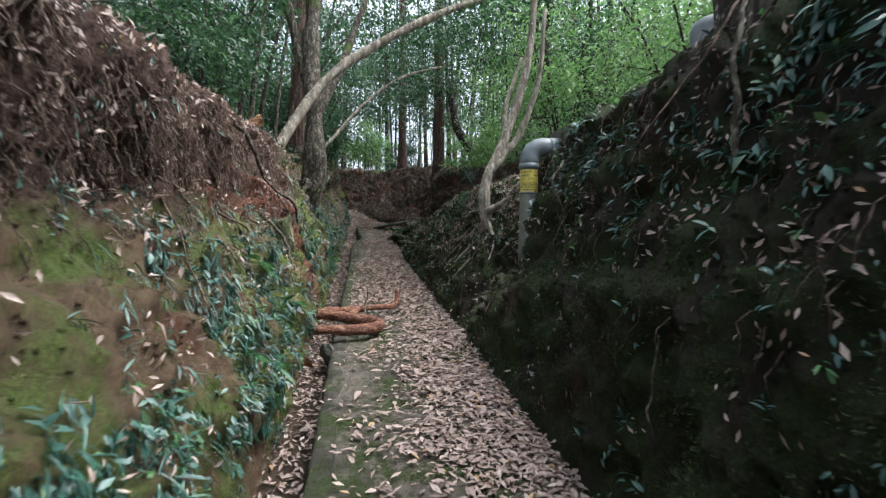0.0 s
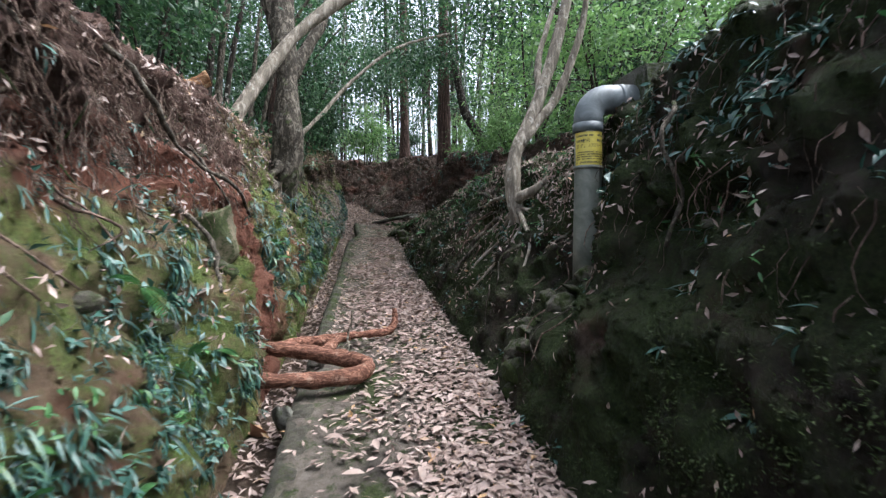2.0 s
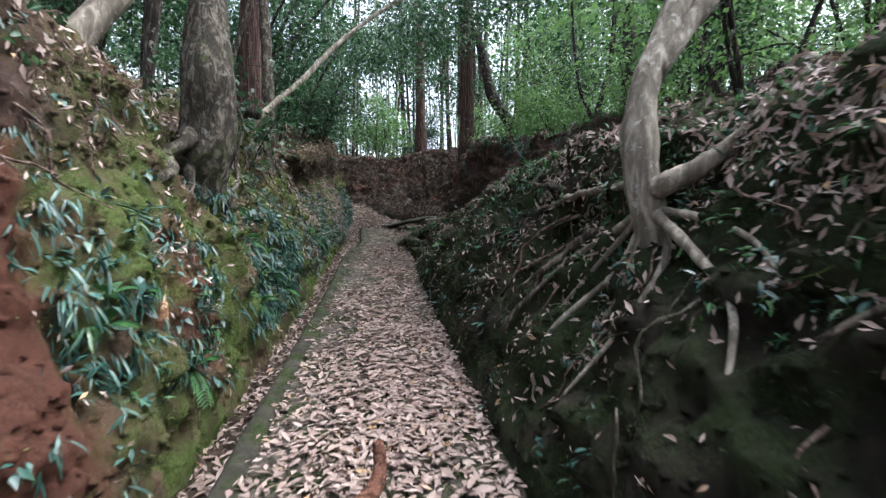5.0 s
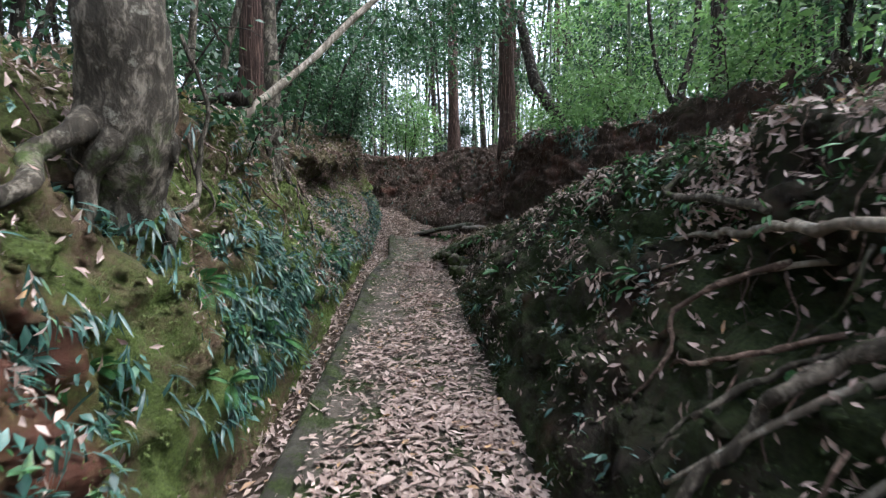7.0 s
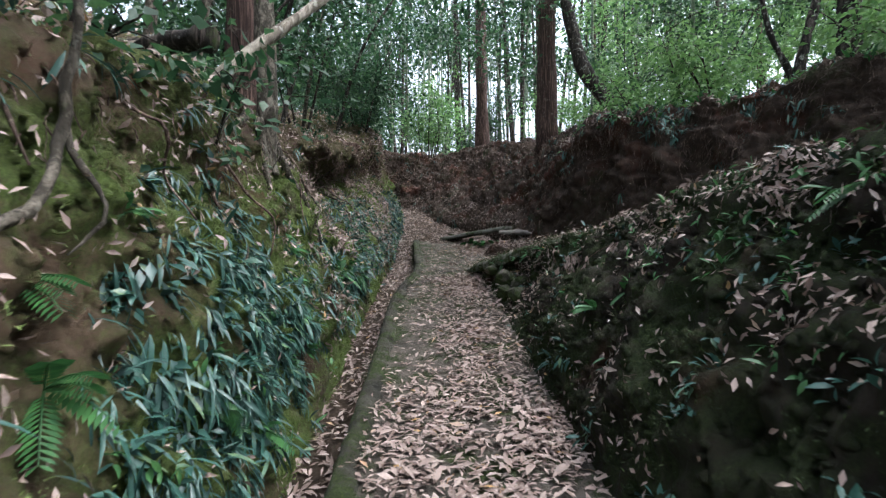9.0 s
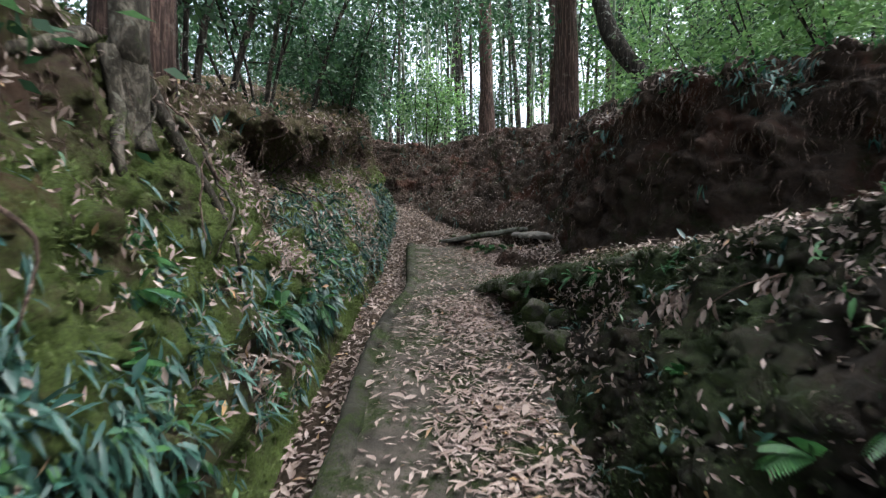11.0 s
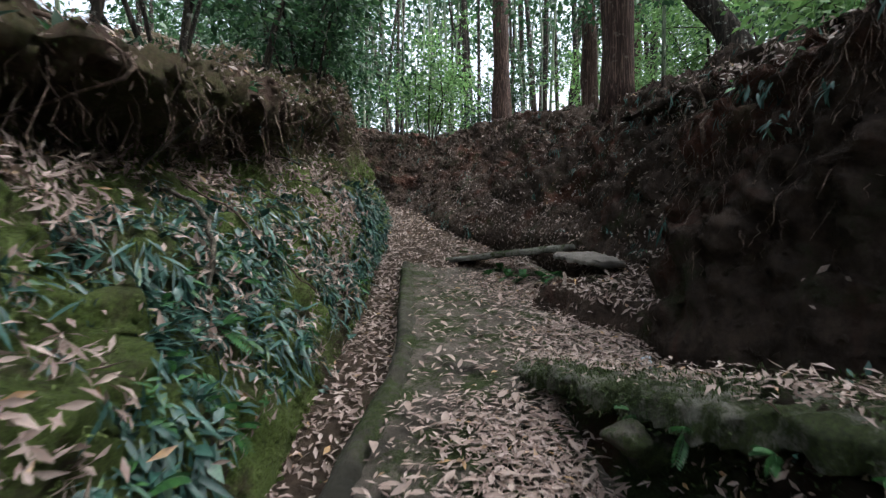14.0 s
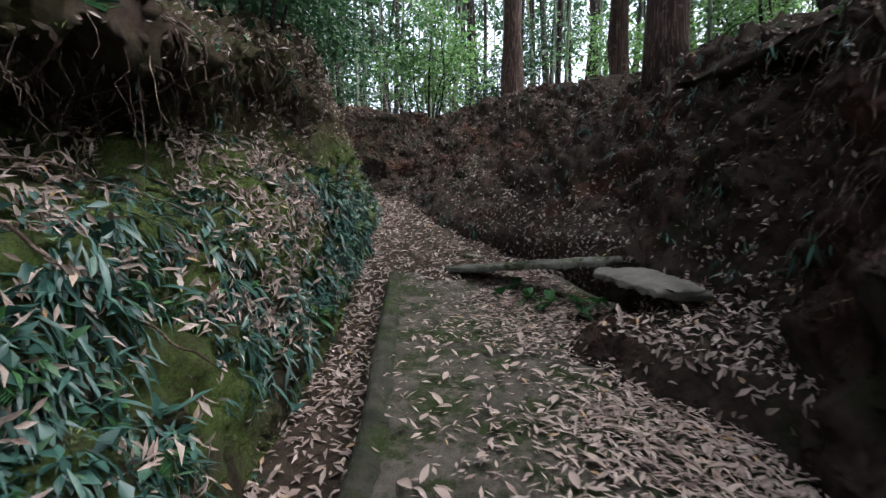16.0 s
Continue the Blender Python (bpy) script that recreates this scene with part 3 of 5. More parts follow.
def crown_leaves(centres, spread, count, length, seed, far=False):
    """Clumps of leaves round twig ends."""
    g = np.random.default_rng(seed)
    c = np.asarray(centres, float)
    k = g.integers(0, len(c), count)
    off = g.normal(size=(count, 3)) * spread * np.array([1, 1, 0.4])
    p = c[k] + off
    way = unit(off + g.normal(size=(count, 3)) * spread) + np.array([0, 0, -0.35])
    face = g.normal(size=(count, 3)) * 0.6 + np.array([0, 0, 1.0])
    ln = length * g.uniform(0.6, 1.3, count)
    if far:
        return leaf_specks(p, way, face, ln, ln * g.uniform(0.42, 0.58, count))
    return leaf_cloud(p, way, face, ln, ln * g.uniform(0.36, 0.5, count), 0.2, 3, 0.2)


def tree(name, trunk_keys, r0, r1, bark, label, limbs=(), twigs=(), leaves=0, leaf_len=0.11, leaf=None, spread=0.3, flare=0.0, seed=1, sides=12, n=16, group="", category="tree", knots=0.25, roots=()):
    """Trunk, each limb, each root and a crown; limbs are (keys, r0, r1)."""
    ob = holder(name, label, category, trunk_keys[0], group)
    base = np.array(trunk_keys[0], float)
    v, f = limb(trunk_keys, r0, r1, n, sides, knots, flare, seed)
    thing("trunk", v - base, f, bark, parent=ob)
    for pname, rows in (("limb", limbs), ("root", roots)):
        for keys, a, b in rows:
            v, f = limb(keys, a, b, 24, 12, 0.25 if pname == "root" else knots, 0, seed + 2)
            thing(pname, v - base, f, bark, parent=ob)
    if leaves:
        v, f = crown_leaves(twigs, spread, leaves, leaf_len, seed)
        thing("crown", v - base, f, leaf or CANOPY, parent=ob)
    return ob


def straight(x, y, z, h, lean=(0, 0)):
    return [(x, y, z), (x + lean[0] * 0.3, y + lean[1] * 0.3, z + h * 0.35), (x + lean[0], y + lean[1], z + h)]


def shrub(x, y, z, height, stems, leaves, seed, label, name="sapling", reach=0.9, leaf=None, leaf_len=0.1, r=0.022, lean=(0.0, 0.0), bark=None, bare=0.35, spread=0.22):
    """A clump of thin stems that fork into leafy twigs."""
    g = np.random.default_rng(seed)
    ob = holder(name, label, "tree" if height > 2.5 else "shrub", (x, y, z))
    tips = []
    for s in range(stems):
        a = g.uniform(0, 6.28)
        out = np.array([np.cos(a) * reach + lean[0] * height, np.sin(a) * reach + lean[1] * height, height * g.uniform(0.75, 1.1)]) * np.array([1, 1, 1])
        mid = out * np.array([0.35, 0.35, 0.5]) + g.normal(0, 0.06 * height, 3) * np.array([1, 1, 0.3])
        keys = [(0, 0, -0.15), tuple(mid), tuple(out)]
        v, f = limb(keys, r * g.uniform(0.7, 1.3), r * 0.3, 12, 6, 0, 0)
        stem = thing("stem", v, f, bark or BARK_DARK, parent=ob)
        line = spline(keys, 12)
        for _ in range(7):
            q = line[g.integers(int(12 * bare), 12)]
            e = q + g.normal(size=3) * np.array([0.4, 0.4, 0.2]) * (0.4 + 0.25 * height)
            m = 0.5 * (q + e) + (0, 0, 0.08)
            v, f = limb([tuple(q), tuple(m), tuple(e)], r * 0.35, r * 0.12, 5, 4, 0)
            thing("twig", v, f, bark or BARK_DARK, parent=stem)
            tips += [e, m]
    v, f = crown_leaves(tips, spread, leaves, leaf_len, seed, y > 8 or abs(x) > 4)
    thing("crown", v, f, leaf or CANOPY, parent=ob)
    return ob


# cedars on the far crest
tree("cedar", straight(-2.15, 25.4, 4.9, 16), 0.25, 0.12, CEDAR, "tall straight cedar trunk on the bank's crest", flare=0.25, seed=3)
tree("cedar", straight(-0.2, 20.6, 4.2, 16, (0.1, 0)), 0.235, 0.16, CEDAR, "stout straight cedar trunk on the bank's crest", flare=0.3, seed=4)
tree("cedar", straight(-0.12, 23.9, 4.7, 16), 0.18, 0.1, CEDAR, "reddish straight cedar trunk on the bank's crest", flare=0.25, seed=5)
tree("cedar", straight(-3.95, 12.9, 2.9, 14, (0.3, 0)), 0.24, 0.16, CEDAR, "thick red-barked cedar on the bank above the path", flare=0.2, seed=6)

# grey broadleaf on the left bank, its foot spread into roots
LF = lambda y, z, out: snap(left_grid, y, z, out)
tree("broadleaf_tree", [(-2.5, 8.62, 2.02), (-2.38, 8.54, 2.3), (-2.29, 8.47, 2.6), (-2.27, 8.44, 2.95), (-2.28, 8.48, 3.5), (-2.4, 8.7, 5.0), (-2.3, 9.2, 8.0)], 0.24, 0.14, BARK, "thick grey mossy tree rooted in the bank's edge", flare=0.2, seed=8, sides=44, n=120, knots=0.35, twigs=[(-1.4, 9.6, 6.2), (-1.2, 10.4, 5.8), (-2.0, 10.6, 6.4), (-3.0, 8.2, 6.6), (-2.2, 10.8, 5.4), (-1.0, 11.0, 6.4), (-0.6, 10.2, 6.8), (-2.9, 10.2, 5.6)], leaves=1400, spread=0.35,
     roots=[([(-2.42, 8.44, 2.5), (-2.32, 8.22, 2.34), LF(8.1, 2.22, 0.03), LF(7.95, 2.08, 0.02), LF(7.8, 1.98, -0.05)], 0.065, 0.03), ([(-2.34, 8.46, 2.5), (-2.24, 8.34, 2.34), LF(8.32, 2.18, 0.06), LF(8.3, 2.02, 0.02), LF(8.28, 1.85, -0.05)], 0.065, 0.035),
            ([(-2.34, 8.5, 2.5), (-2.17, 8.56, 2.34), LF(8.62, 2.18, 0.06), LF(8.66, 2.0, 0.02), LF(8.72, 1.75, -0.05)], 0.07, 0.035), ([(-2.14, 8.6, 2.3), LF(8.52, 2.3, 0.1), LF(8.42, 2.28, 0.1), LF(8.34, 2.2, 0.05)], 0.035, 0.03), ([(-2.34, 8.62, 2.5), (-2.32, 8.82, 2.4), LF(9.0, 2.28, 0.02), LF(9.15, 2.1, -0.05)], 0.06, 0.025)],
     limbs=[([(-2.3, 8.55, 3.6), (-1.95, 9.0, 4.6), (-1.5, 9.7, 6.5)], 0.1, 0.05), ([(-2.35, 8.6, 3.9), (-2.65, 8.6, 5.0), (-3.0, 8.2, 7.0)], 0.1, 0.05)])
# slender tree with spread roots on the right bank
tree("broadleaf_tree", [(0.70, 7.2, 1.45), (0.66, 7.2, 1.7), (0.62, 7.22, 2.05), (0.70, 7.3, 2.4), (0.95, 7.45, 2.95), (1.22, 7.6, 3.7), (1.45, 7.8, 4.8), (1.6, 8.0, 7)], 0.10, 0.05, BARK_PALE, "slender pale grey tree with spreading roots on the bank", seed=9, n=26,
     limbs=[([(0.72, 7.3, 2.42), (0.98, 7.4, 2.75), (1.22, 7.45, 3.1), (1.5, 7.5, 3.9), (1.6, 7.5, 5.0)], 0.06, 0.03), ([(0.98, 7.45, 3.0), (1.0, 7.6, 3.5), (1.3, 7.9, 4.4)], 0.05, 0.025)],
     roots=[([(0.66, 7.15, 1.8), (0.8, 7.05, 1.88), (1.0, 7.0, 2.02), (1.1, 6.9, 2.2)], 0.06, 0.03)] + [([(0.66, 7.2, 1.72)] + [snap(right_grid, y, z, 0.01) for y, z in line], 0.65 * a, 0.007) for line, a in [
         ([(7.05, 1.5), (6.95, 1.2), (6.9, 0.85)], .045), ([(6.8, 1.5), (6.5, 1.3), (6.3, 0.95)], .05), ([(7.5, 1.6), (7.8, 1.4), (8.1, 1.0)], .045), ([(7.7, 1.75), (8.2, 1.75), (8.6, 1.65)], .04), ([(7.3, 1.4), (7.4, 1.05), (7.35, 0.7)], .04), ([(6.9, 1.65), (6.6, 1.55), (6.4, 1.4)], .035), ([(7.15, 1.35), (7.2, 1.1), (7.1, 0.8)], .03), ([(7.45, 1.5), (7.7, 1.15), (7.75, 0.8)], .03)]])
# leaning trunks on the left
tree("leaning_tree", [(-2.9, 7.2, 2.2), (-2.75, 7.4, 2.5), (-2.05, 8.2, 4.1), (-0.95, 8.7, 5.1), (0.4, 9.3, 6.0), (1.8, 10.2, 6.8)], 0.10, 0.06, BARK_PALE, "slender grey trunk leaning across the lane", seed=10, n=24, twigs=[(0.4, 9.6, 5.7), (1.1, 10.0, 6.2), (0.0, 10.2, 5.9), (-0.6, 9.4, 5.7), (1.6, 10.6, 6.0), (0.8, 10.8, 5.6), (-0.3, 11.2, 6.2)], leaves=2200, spread=0.32, leaf_len=0.1)
tree("leaning_tree", [(-3.3, 11.0, 2.9), (-3.1, 11.2, 3.3), (-2.7, 11.8, 4.0), (-2.1, 12.5, 5.0), (-1.2, 13.3, 6.0), (0.0, 14.0, 6.6)], 0.055, 0.03, BARK_PALE, "thin pale trunk leaning out over the path", seed=11, n=20, twigs=[(-1.2, 13.4, 5.7), (-0.4, 13.9, 6.1), (-0.8, 14.4, 5.6), (-1.7, 13.2, 5.0), (0.3, 14.3, 6.2), (-1.3, 14.8, 6.0), (-2.3, 14.0, 5.4)], leaves=2200, spread=0.32, leaf_len=0.1)
for i, (x0, y0, dx, h, r) in enumerate([(-3.5, 12.2, 1.4, 5, .05), (-3.6, 13.0, 0.8, 6, .06), (-3.8, 13.4, 1.6, 5, .04), (-3.4, 11.6, 0.6, 6, .05), (-3.9, 14.3, 1.2, 5, .045), (-4.2, 11.5, 0.5, 7, .08), (-3.7, 10.8, 0.9, 7, .07), (-3.3, 10.2, 1.3, 6, .05), (-4.4, 15.6, 1.5, 5, .05), (-4.5, 16.8, 1.0, 6, .045), (-4.3, 17.8, 1.3, 5, .05)]):
    x0 -= 0.75
    tree("leaning_tree", [(x0, y0, 2.8), (x0 + dx * 0.2, y0 + 0.1, 2.8 + h * 0.35), (x0 + dx * 0.6, y0 + 0.3, 2.8 + h * 0.7), (x0 + dx * 1.3, y0 + 0.6, 2.8 + h)], r, r * 0.5, BARK_DARK if i % 3 else BARK, "thin leaning stem on the bank's edge", seed=60 + i, n=14, sides=8, group="leaning stems on the bank")
tree("broadleaf_tree", [(-3.42, 12.15, 2.7), (-3.34, 12.1, 3.1), (-3.3, 12.1, 3.6), (-3.5, 12.3, 7.0)], 0.12, 0.08, BARK, "grey tree with exposed roots on the bank", flare=0.4, seed=18, n=40, sides=18,
     roots=[([(-3.34, 12.12, 3.2), LF(12.3, 2.98, 0.06), LF(12.45, 2.7, 0.06), LF(12.52, 2.4, 0.03), LF(12.5, 2.15, -0.02)], 0.055, 0.014), ([(-3.34, 12.0, 3.15), LF(12.0, 2.85, 0.06), LF(11.9, 2.6, 0.05), LF(11.95, 2.3, 0.0)], 0.05, 0.014),
            ([(-3.34, 12.2, 3.2), LF(12.6, 3.08, 0.04), LF(13.0, 2.9, 0.04), LF(13.4, 2.7, 0.0)], 0.05, 0.014), ([(-3.4, 11.95, 3.2), LF(11.6, 3.0, 0.03), LF(11.3, 2.85, 0.0)], 0.045, 0.014)])
# near tree at the start, right
tree("broadleaf_tree", [(1.95, 2.9, 1.9), (2.0, 2.9, 3.2), (2.1, 3.0, 5.0), (2.2, 3.1, 9.0)], 0.3, 0.2, BARK_DARK, "thick brown tree rooted in the top of the bank", flare=0.5, seed=12, sides=18)
# trees above the far bank on the right
tree("wood_tree", [(3.0, 14.6, 3.1), (3.05, 14.6, 5.0), (3.3, 14.8, 10.0)], 0.15, 0.1, BARK_DARK, "dark upright trunk above the bank", seed=13)
tree("wood_tree", [(2.1, 14.3, 3.1), (2.4, 14.4, 4.2), (2.75, 14.6, 5.6), (3.0, 15, 9)], 0.07, 0.04, BARK_DARK, "thin dark trunk leaning above the bank", seed=14, limbs=[([(2.3, 14.4, 3.9), (2.0, 14.5, 5), (1.9, 14.7, 8)], 0.04, 0.02)])
tree("wood_tree", [(4.2, 14.0, 3.1), (4.3, 14.0, 5), (4.4, 14.2, 10)], 0.09, 0.06, BARK_DARK, "dark upright trunk above the bank", seed=15, limbs=[([(4.2, 14, 4.0), (4.7, 14.1, 5.2), (5.0, 14.3, 7.5)], 0.06, 0.03)])
tree("wood_tree", [(1.6, 19.6, 3.7), (1.2, 19.8, 5.2), (0.6, 20.0, 6.3), (0.2, 20.4, 8.5)], 0.22, 0.14, BARK_DARK, "thick dark trunk leaning above the bank", seed=16)

# the wood behind
wood = np.random.default_rng(21)
k = 0
while k < 215:
    x, y = (wood.uniform(-22, 22), wood.uniform(12, 50)) if k < 150 else (wood.uniform(-11, 9), wood.uniform(28, 42))
    if y < 27.5 and -9 < x < 0.8 or y < 20 and -6 < x < 2 or y < 13 and abs(x) < 6:
        continue
    lean = wood.normal(0, 0.5 if k < 150 else 1.3, 2)
    kind = wood.uniform() if k < 150 else (0.3 if k % 2 else 0.6)
    z = 3.0
    if kind < 0.5:
        tree("bamboo", straight(x, y, z, 16, lean), wood.uniform(0.04, 0.07), 0.03, BAMBOO, "tall thin green bamboo culm in the wood", seed=k, sides=7, n=8, group="bamboos of the wood", category="bamboo", knots=0)
    else:
        tree("wood_tree", straight(x, y, z, 16, lean), wood.uniform(0.05, 0.2) if y < 36 else 0.12, 0.06, BARK_DARK if kind < 0.8 else CEDAR, "dark slender tree trunk in the wood", seed=k, sides=8, n=10, group="trees of the wood")
    k += 1

# leafy saplings on the banks and under the wood
for i, (x, y, z, h, st, lv, lf, ll) in enumerate([
        (-3.2, 9.9, 2.7, 1.0, 3, 260, CANOPY, .10), (-3.1, 10.9, 2.6, 0.8, 3, 420, CANOPY, .10), (-4.0, 8.2, 3.1, 3.0, 4, 3500, CANOPY, .10),
        (-3.4, 6.6, 3.1, 3.2, 4, 3500, CANOPY, .10), (-4.3, 5.2, 3.4, 3.0, 4, 3000, CANOPY, .10), (-5.2, 10.5, 3.6, 4.0, 5, 5000, CANOPY, .10),
        (-4.6, 14.2, 3.4, 3.5, 5, 4000, CANOPY, .10), (-5.0, 16.5, 4.0, 3.0, 5, 4000, CANOPY, .10), (-4.6, 18.6, 4.2, 2.6, 5, 3500, CANOPY, .10),
        (-6.0, 20.5, 4.6, 3.5, 5, 5000, CANOPY, .11), (-7.0, 23.5, 4.6, 4.0, 6, 5000, CANOPY, .12), (-4.4, 27.0, 5.0, 3.0, 5, 4000, CANOPY_LIGHT, .12),
        (-8.5, 27.5, 5.5, 4.5, 6, 6000, CANOPY, .13), (2.6, 9.6, 2.5, 3.6, 5, 4500, CANOPY_LIGHT, .09), (3.6, 12.5, 3.3, 4.0, 6, 5500, CANOPY, .09),
        (5.2, 10.5, 3.0, 5.0, 6, 6500, CANOPY_LIGHT, .10), (4.8, 16.0, 3.7, 4.5, 6, 6500, CANOPY_LIGHT, .10), (2.2, 17.0, 3.8, 2.2, 5, 3000, CANOPY_LIGHT, .08),
        (7.0, 13.5, 3.5, 6.0, 6, 8000, CANOPY_LIGHT, .11), (6.5, 19.0, 4.0, 6.0, 6, 8000, CANOPY_LIGHT, .11), (2.8, 21.5, 4.4, 3.5, 6, 5000, CANOPY, .10),
        (3.4, 25.5, 4.6, 5.0, 6, 7000, CANOPY_LIGHT, .12), (0.8, 27.5, 5.0, 3.5, 5, 5000, CANOPY_LIGHT, .12), (8.5, 9.0, 3.2, 6.5, 6, 8000, CANOPY_LIGHT, .12),
        (-2.8, 29.0, 5.2, 3.5, 5, 4500, CANOPY, .12), (3.2, 6.4, 2.6, 3.2, 5, 4000, CANOPY_LIGHT, .09), (1.0, 16.5, 3.8, 1.1, 4, 1500, CANOPY_LIGHT, .09), (1.7, 15.0, 3.75, 1.0, 4, 1300, CANOPY_LIGHT, .09), (2.7, 13.5, 3.7, 1.3, 4, 1600, CANOPY_LIGHT, .09), (-6.8, 7.5, 4.2, 5, 6, 7000, CANOPY, .12), (-7.0, 13.0, 4.4, 5, 6, 7000, CANOPY, .12)]):
    shrub(x, y, z - 0.25, h, st, lv, 300 + i, "leafy evergreen sapling at the lane's edge" if lf == CANOPY else "light green leafy sapling above the bank", reach=0.25 * h + 0.3, leaf=lf, leaf_len=ll, r=0.012 + 0.006 * h, spread=0.12 + 0.05 * h)


# foliage of the wood, clumps at several heights
def foliage(name, count, clumps, box, spread, length, leaf, label, seed):
    g = np.random.default_rng(seed)
    lo, hi = np.array(box[0]), np.array(box[1])
    c = lo + (hi - lo) * g.uniform(size=(clumps, 3))
    v, f = crown_leaves(c, spread, count, length, seed, True)
    return thing(name, v, f, leaf, label, "foliage", "stuff")


foliage("foliage", 56000, 190, ((-26, 30, 5.0), (26, 50, 22)), 0.8, 0.26, CANOPY, "dark green foliage of the wood behind the bank", 31)
foliage("foliage", 60000, 230, ((2, 17, 5.5), (24, 40, 18)), 0.62, 0.18, CANOPY_LIGHT, "light green foliage of the wood", 32)
foliage("foliage", 45000, 220, ((-14, 8, 6), (-4, 28, 14)), 0.5, 0.15, CANOPY, "dark green foliage over the bank", 33)
foliage("foliage", 30000, 150, ((-4, 12, 6.8), (6, 24, 12)), 0.55, 0.14, CANOPY, "green foliage arching over the lane", 34)
foliage("foliage", 34000, 115, ((-40, 50, 2), (40, 62, 26)), 1.7, 0.6, CANOPY, "hazy green foliage deep in the wood", 35)

# ---- scattering ----
def scatter(grid, count, weight, seed, towards):
    """Random places on a grid's surface, with normals turned to the side of `towards`."""
    g = np.random.default_rng(seed)
    a, b, c, d = grid[:-1, :-1], grid[1:, :-1], grid[1:, 1:], grid[:-1, 1:]
    n = np.cross(c - a, d - b)
    area = np.linalg.norm(n, axis=-1)
    mid = 0.25 * (a + b + c + d)
    w = area * weight(mid)
    w = np.maximum(w, 0).ravel()
    k = g.choice(len(w), count, p=w / w.sum())
    u, v = g.uniform(size=(2, count, 1))
    A, B, C, D = (q.reshape(-1, 3)[k] for q in (a, b, c, d))
    p = (A * (1 - u) + B * u) * (1 - v) + (D * (1 - u) + C * u) * v
    n = unit(n.reshape(-1, 3)[k])
    n *= np.sign((n * np.asarray(towards, float)).sum(-1, keepdims=True) + 1e-9)
    return p, n


def patchy(p, scale, seed, sharp=3.0, level=0.0):
    """Patches between 0 and 1."""
    return 1 / (1 + np.exp(-sharp * 4 * (lumps(p, scale, 3, seed) - level)))


def rise(p):
    return p[..., 2] - path_z(p[..., 1])


def lying(p, n, g, length, ratio=(0.3, 0.45), tilt=0.3, lift=0.01, far=False):
    """Leaves that lie on a slope, any way round."""
    k = len(p)
    way = g.normal(size=(k, 3))
    way -= n * (way * n).sum(-1, keepdims=True)
    way = unit(way) + n * g.normal(0, tilt, (k, 1))
    face = n + g.normal(0, 0.3, (k, 3))
    ln = length[0] + (length[1] - length[0]) * g.beta(1.6, 3.0, k)
    if far:
        return leaf_specks(p + n * (lift + g.uniform(0, 0.02, (k, 1))), way, face, ln, ln * g.uniform(*ratio, k))
    return leaf_cloud(p + n * (lift + g.uniform(0, 0.02, (k, 1))), way, face, ln, ln * g.uniform(*ratio, k), g.normal(0.08, 0.3, k), 3, 0.45)


UP = (0, 0, 1)
# ---- fallen leaves on the path, thinner along the mossy kerb and the middle ----
g = np.random.default_rng(41)
n = 92000
y = g.uniform(-1.5, 19.8, n)
right = np.where(y > 15.2, np.interp(y, [15.2, 15.9, 17.3, 19.8], [edge_right(15.2), -0.75, -0.8, -1.9]), edge_right(y))
u = g.uniform(0, 1, n)
x = edge_left(y) + (right - edge_left(y)) * u
p = np.stack([x, y, path_z(y)], -1)
cover = np.interp(u, [0, 0.1, 0.3, 0.45, 0.6, 0.8, 1], [0.03, 0.16, 0.42, 0.5, 0.8, 1, 1]) * (0.3 + 0.7 * patchy(p, 1.3, 5.0)) * np.where(p[:, 1] > 11.5, np.interp(u, [0, 0.4, 0.6], [0.3, 0.5, 1.1]), np.where(p[:, 1] < 6.3, np.interp(u, [0, 0.38, 0.55], [0.25, 0.45, 1]), 1))
p, u, y = p[g.uniform(size=n) < cover], None, None
n = len(p)
p[:, 2] += 0.014 + g.uniform(0, 0.03, n)
a = g.uniform(0, 2 * np.pi, n)
way = np.stack([np.cos(a), np.sin(a), g.normal(0, 0.18, n)], -1)
face = np.stack([g.normal(0, 0.25, n), g.normal(0, 0.25, n), np.ones(n)], -1)
ln = 0.03 + 0.075 * g.beta(2, 2.5, n)
slim = np.interp(p[:, 1], [9, 13], [1.0, 0.7])
v, f = leaf_cloud(p, way, face, ln, ln * g.uniform(0.32, 0.54, n) * slim, g.normal(0.05, 0.16, n), 3, 0.28)
thing("fallen_leaves", v, f, LITTER, "dry brown fallen leaves covering the path", "leaves", "stuff")

p, nn = scatter(left_grid, 4300, lambda q: np.interp(rise(q), [0.1, 0.3, 1.4, 1.8], [0, 1, 1, 0]) * np.interp(q[..., 1], [11.5, 13.6, 18, 19], [0, 1, 1, 0]) * (0.02 + patchy(q, 1.6, 14.0, 3, 0.15)), 48, (1, 0, 0.6))
v, f = lying(p + nn * g.uniform(0.02, 0.10, (len(p), 1)), nn, g, (0.045, 0.12), (0.2, 0.36), tilt=0.5)
thing("fallen_leaves", v, f, LITTER, "pale dry leaves caught among the hanging ferns", "leaves", "stuff")

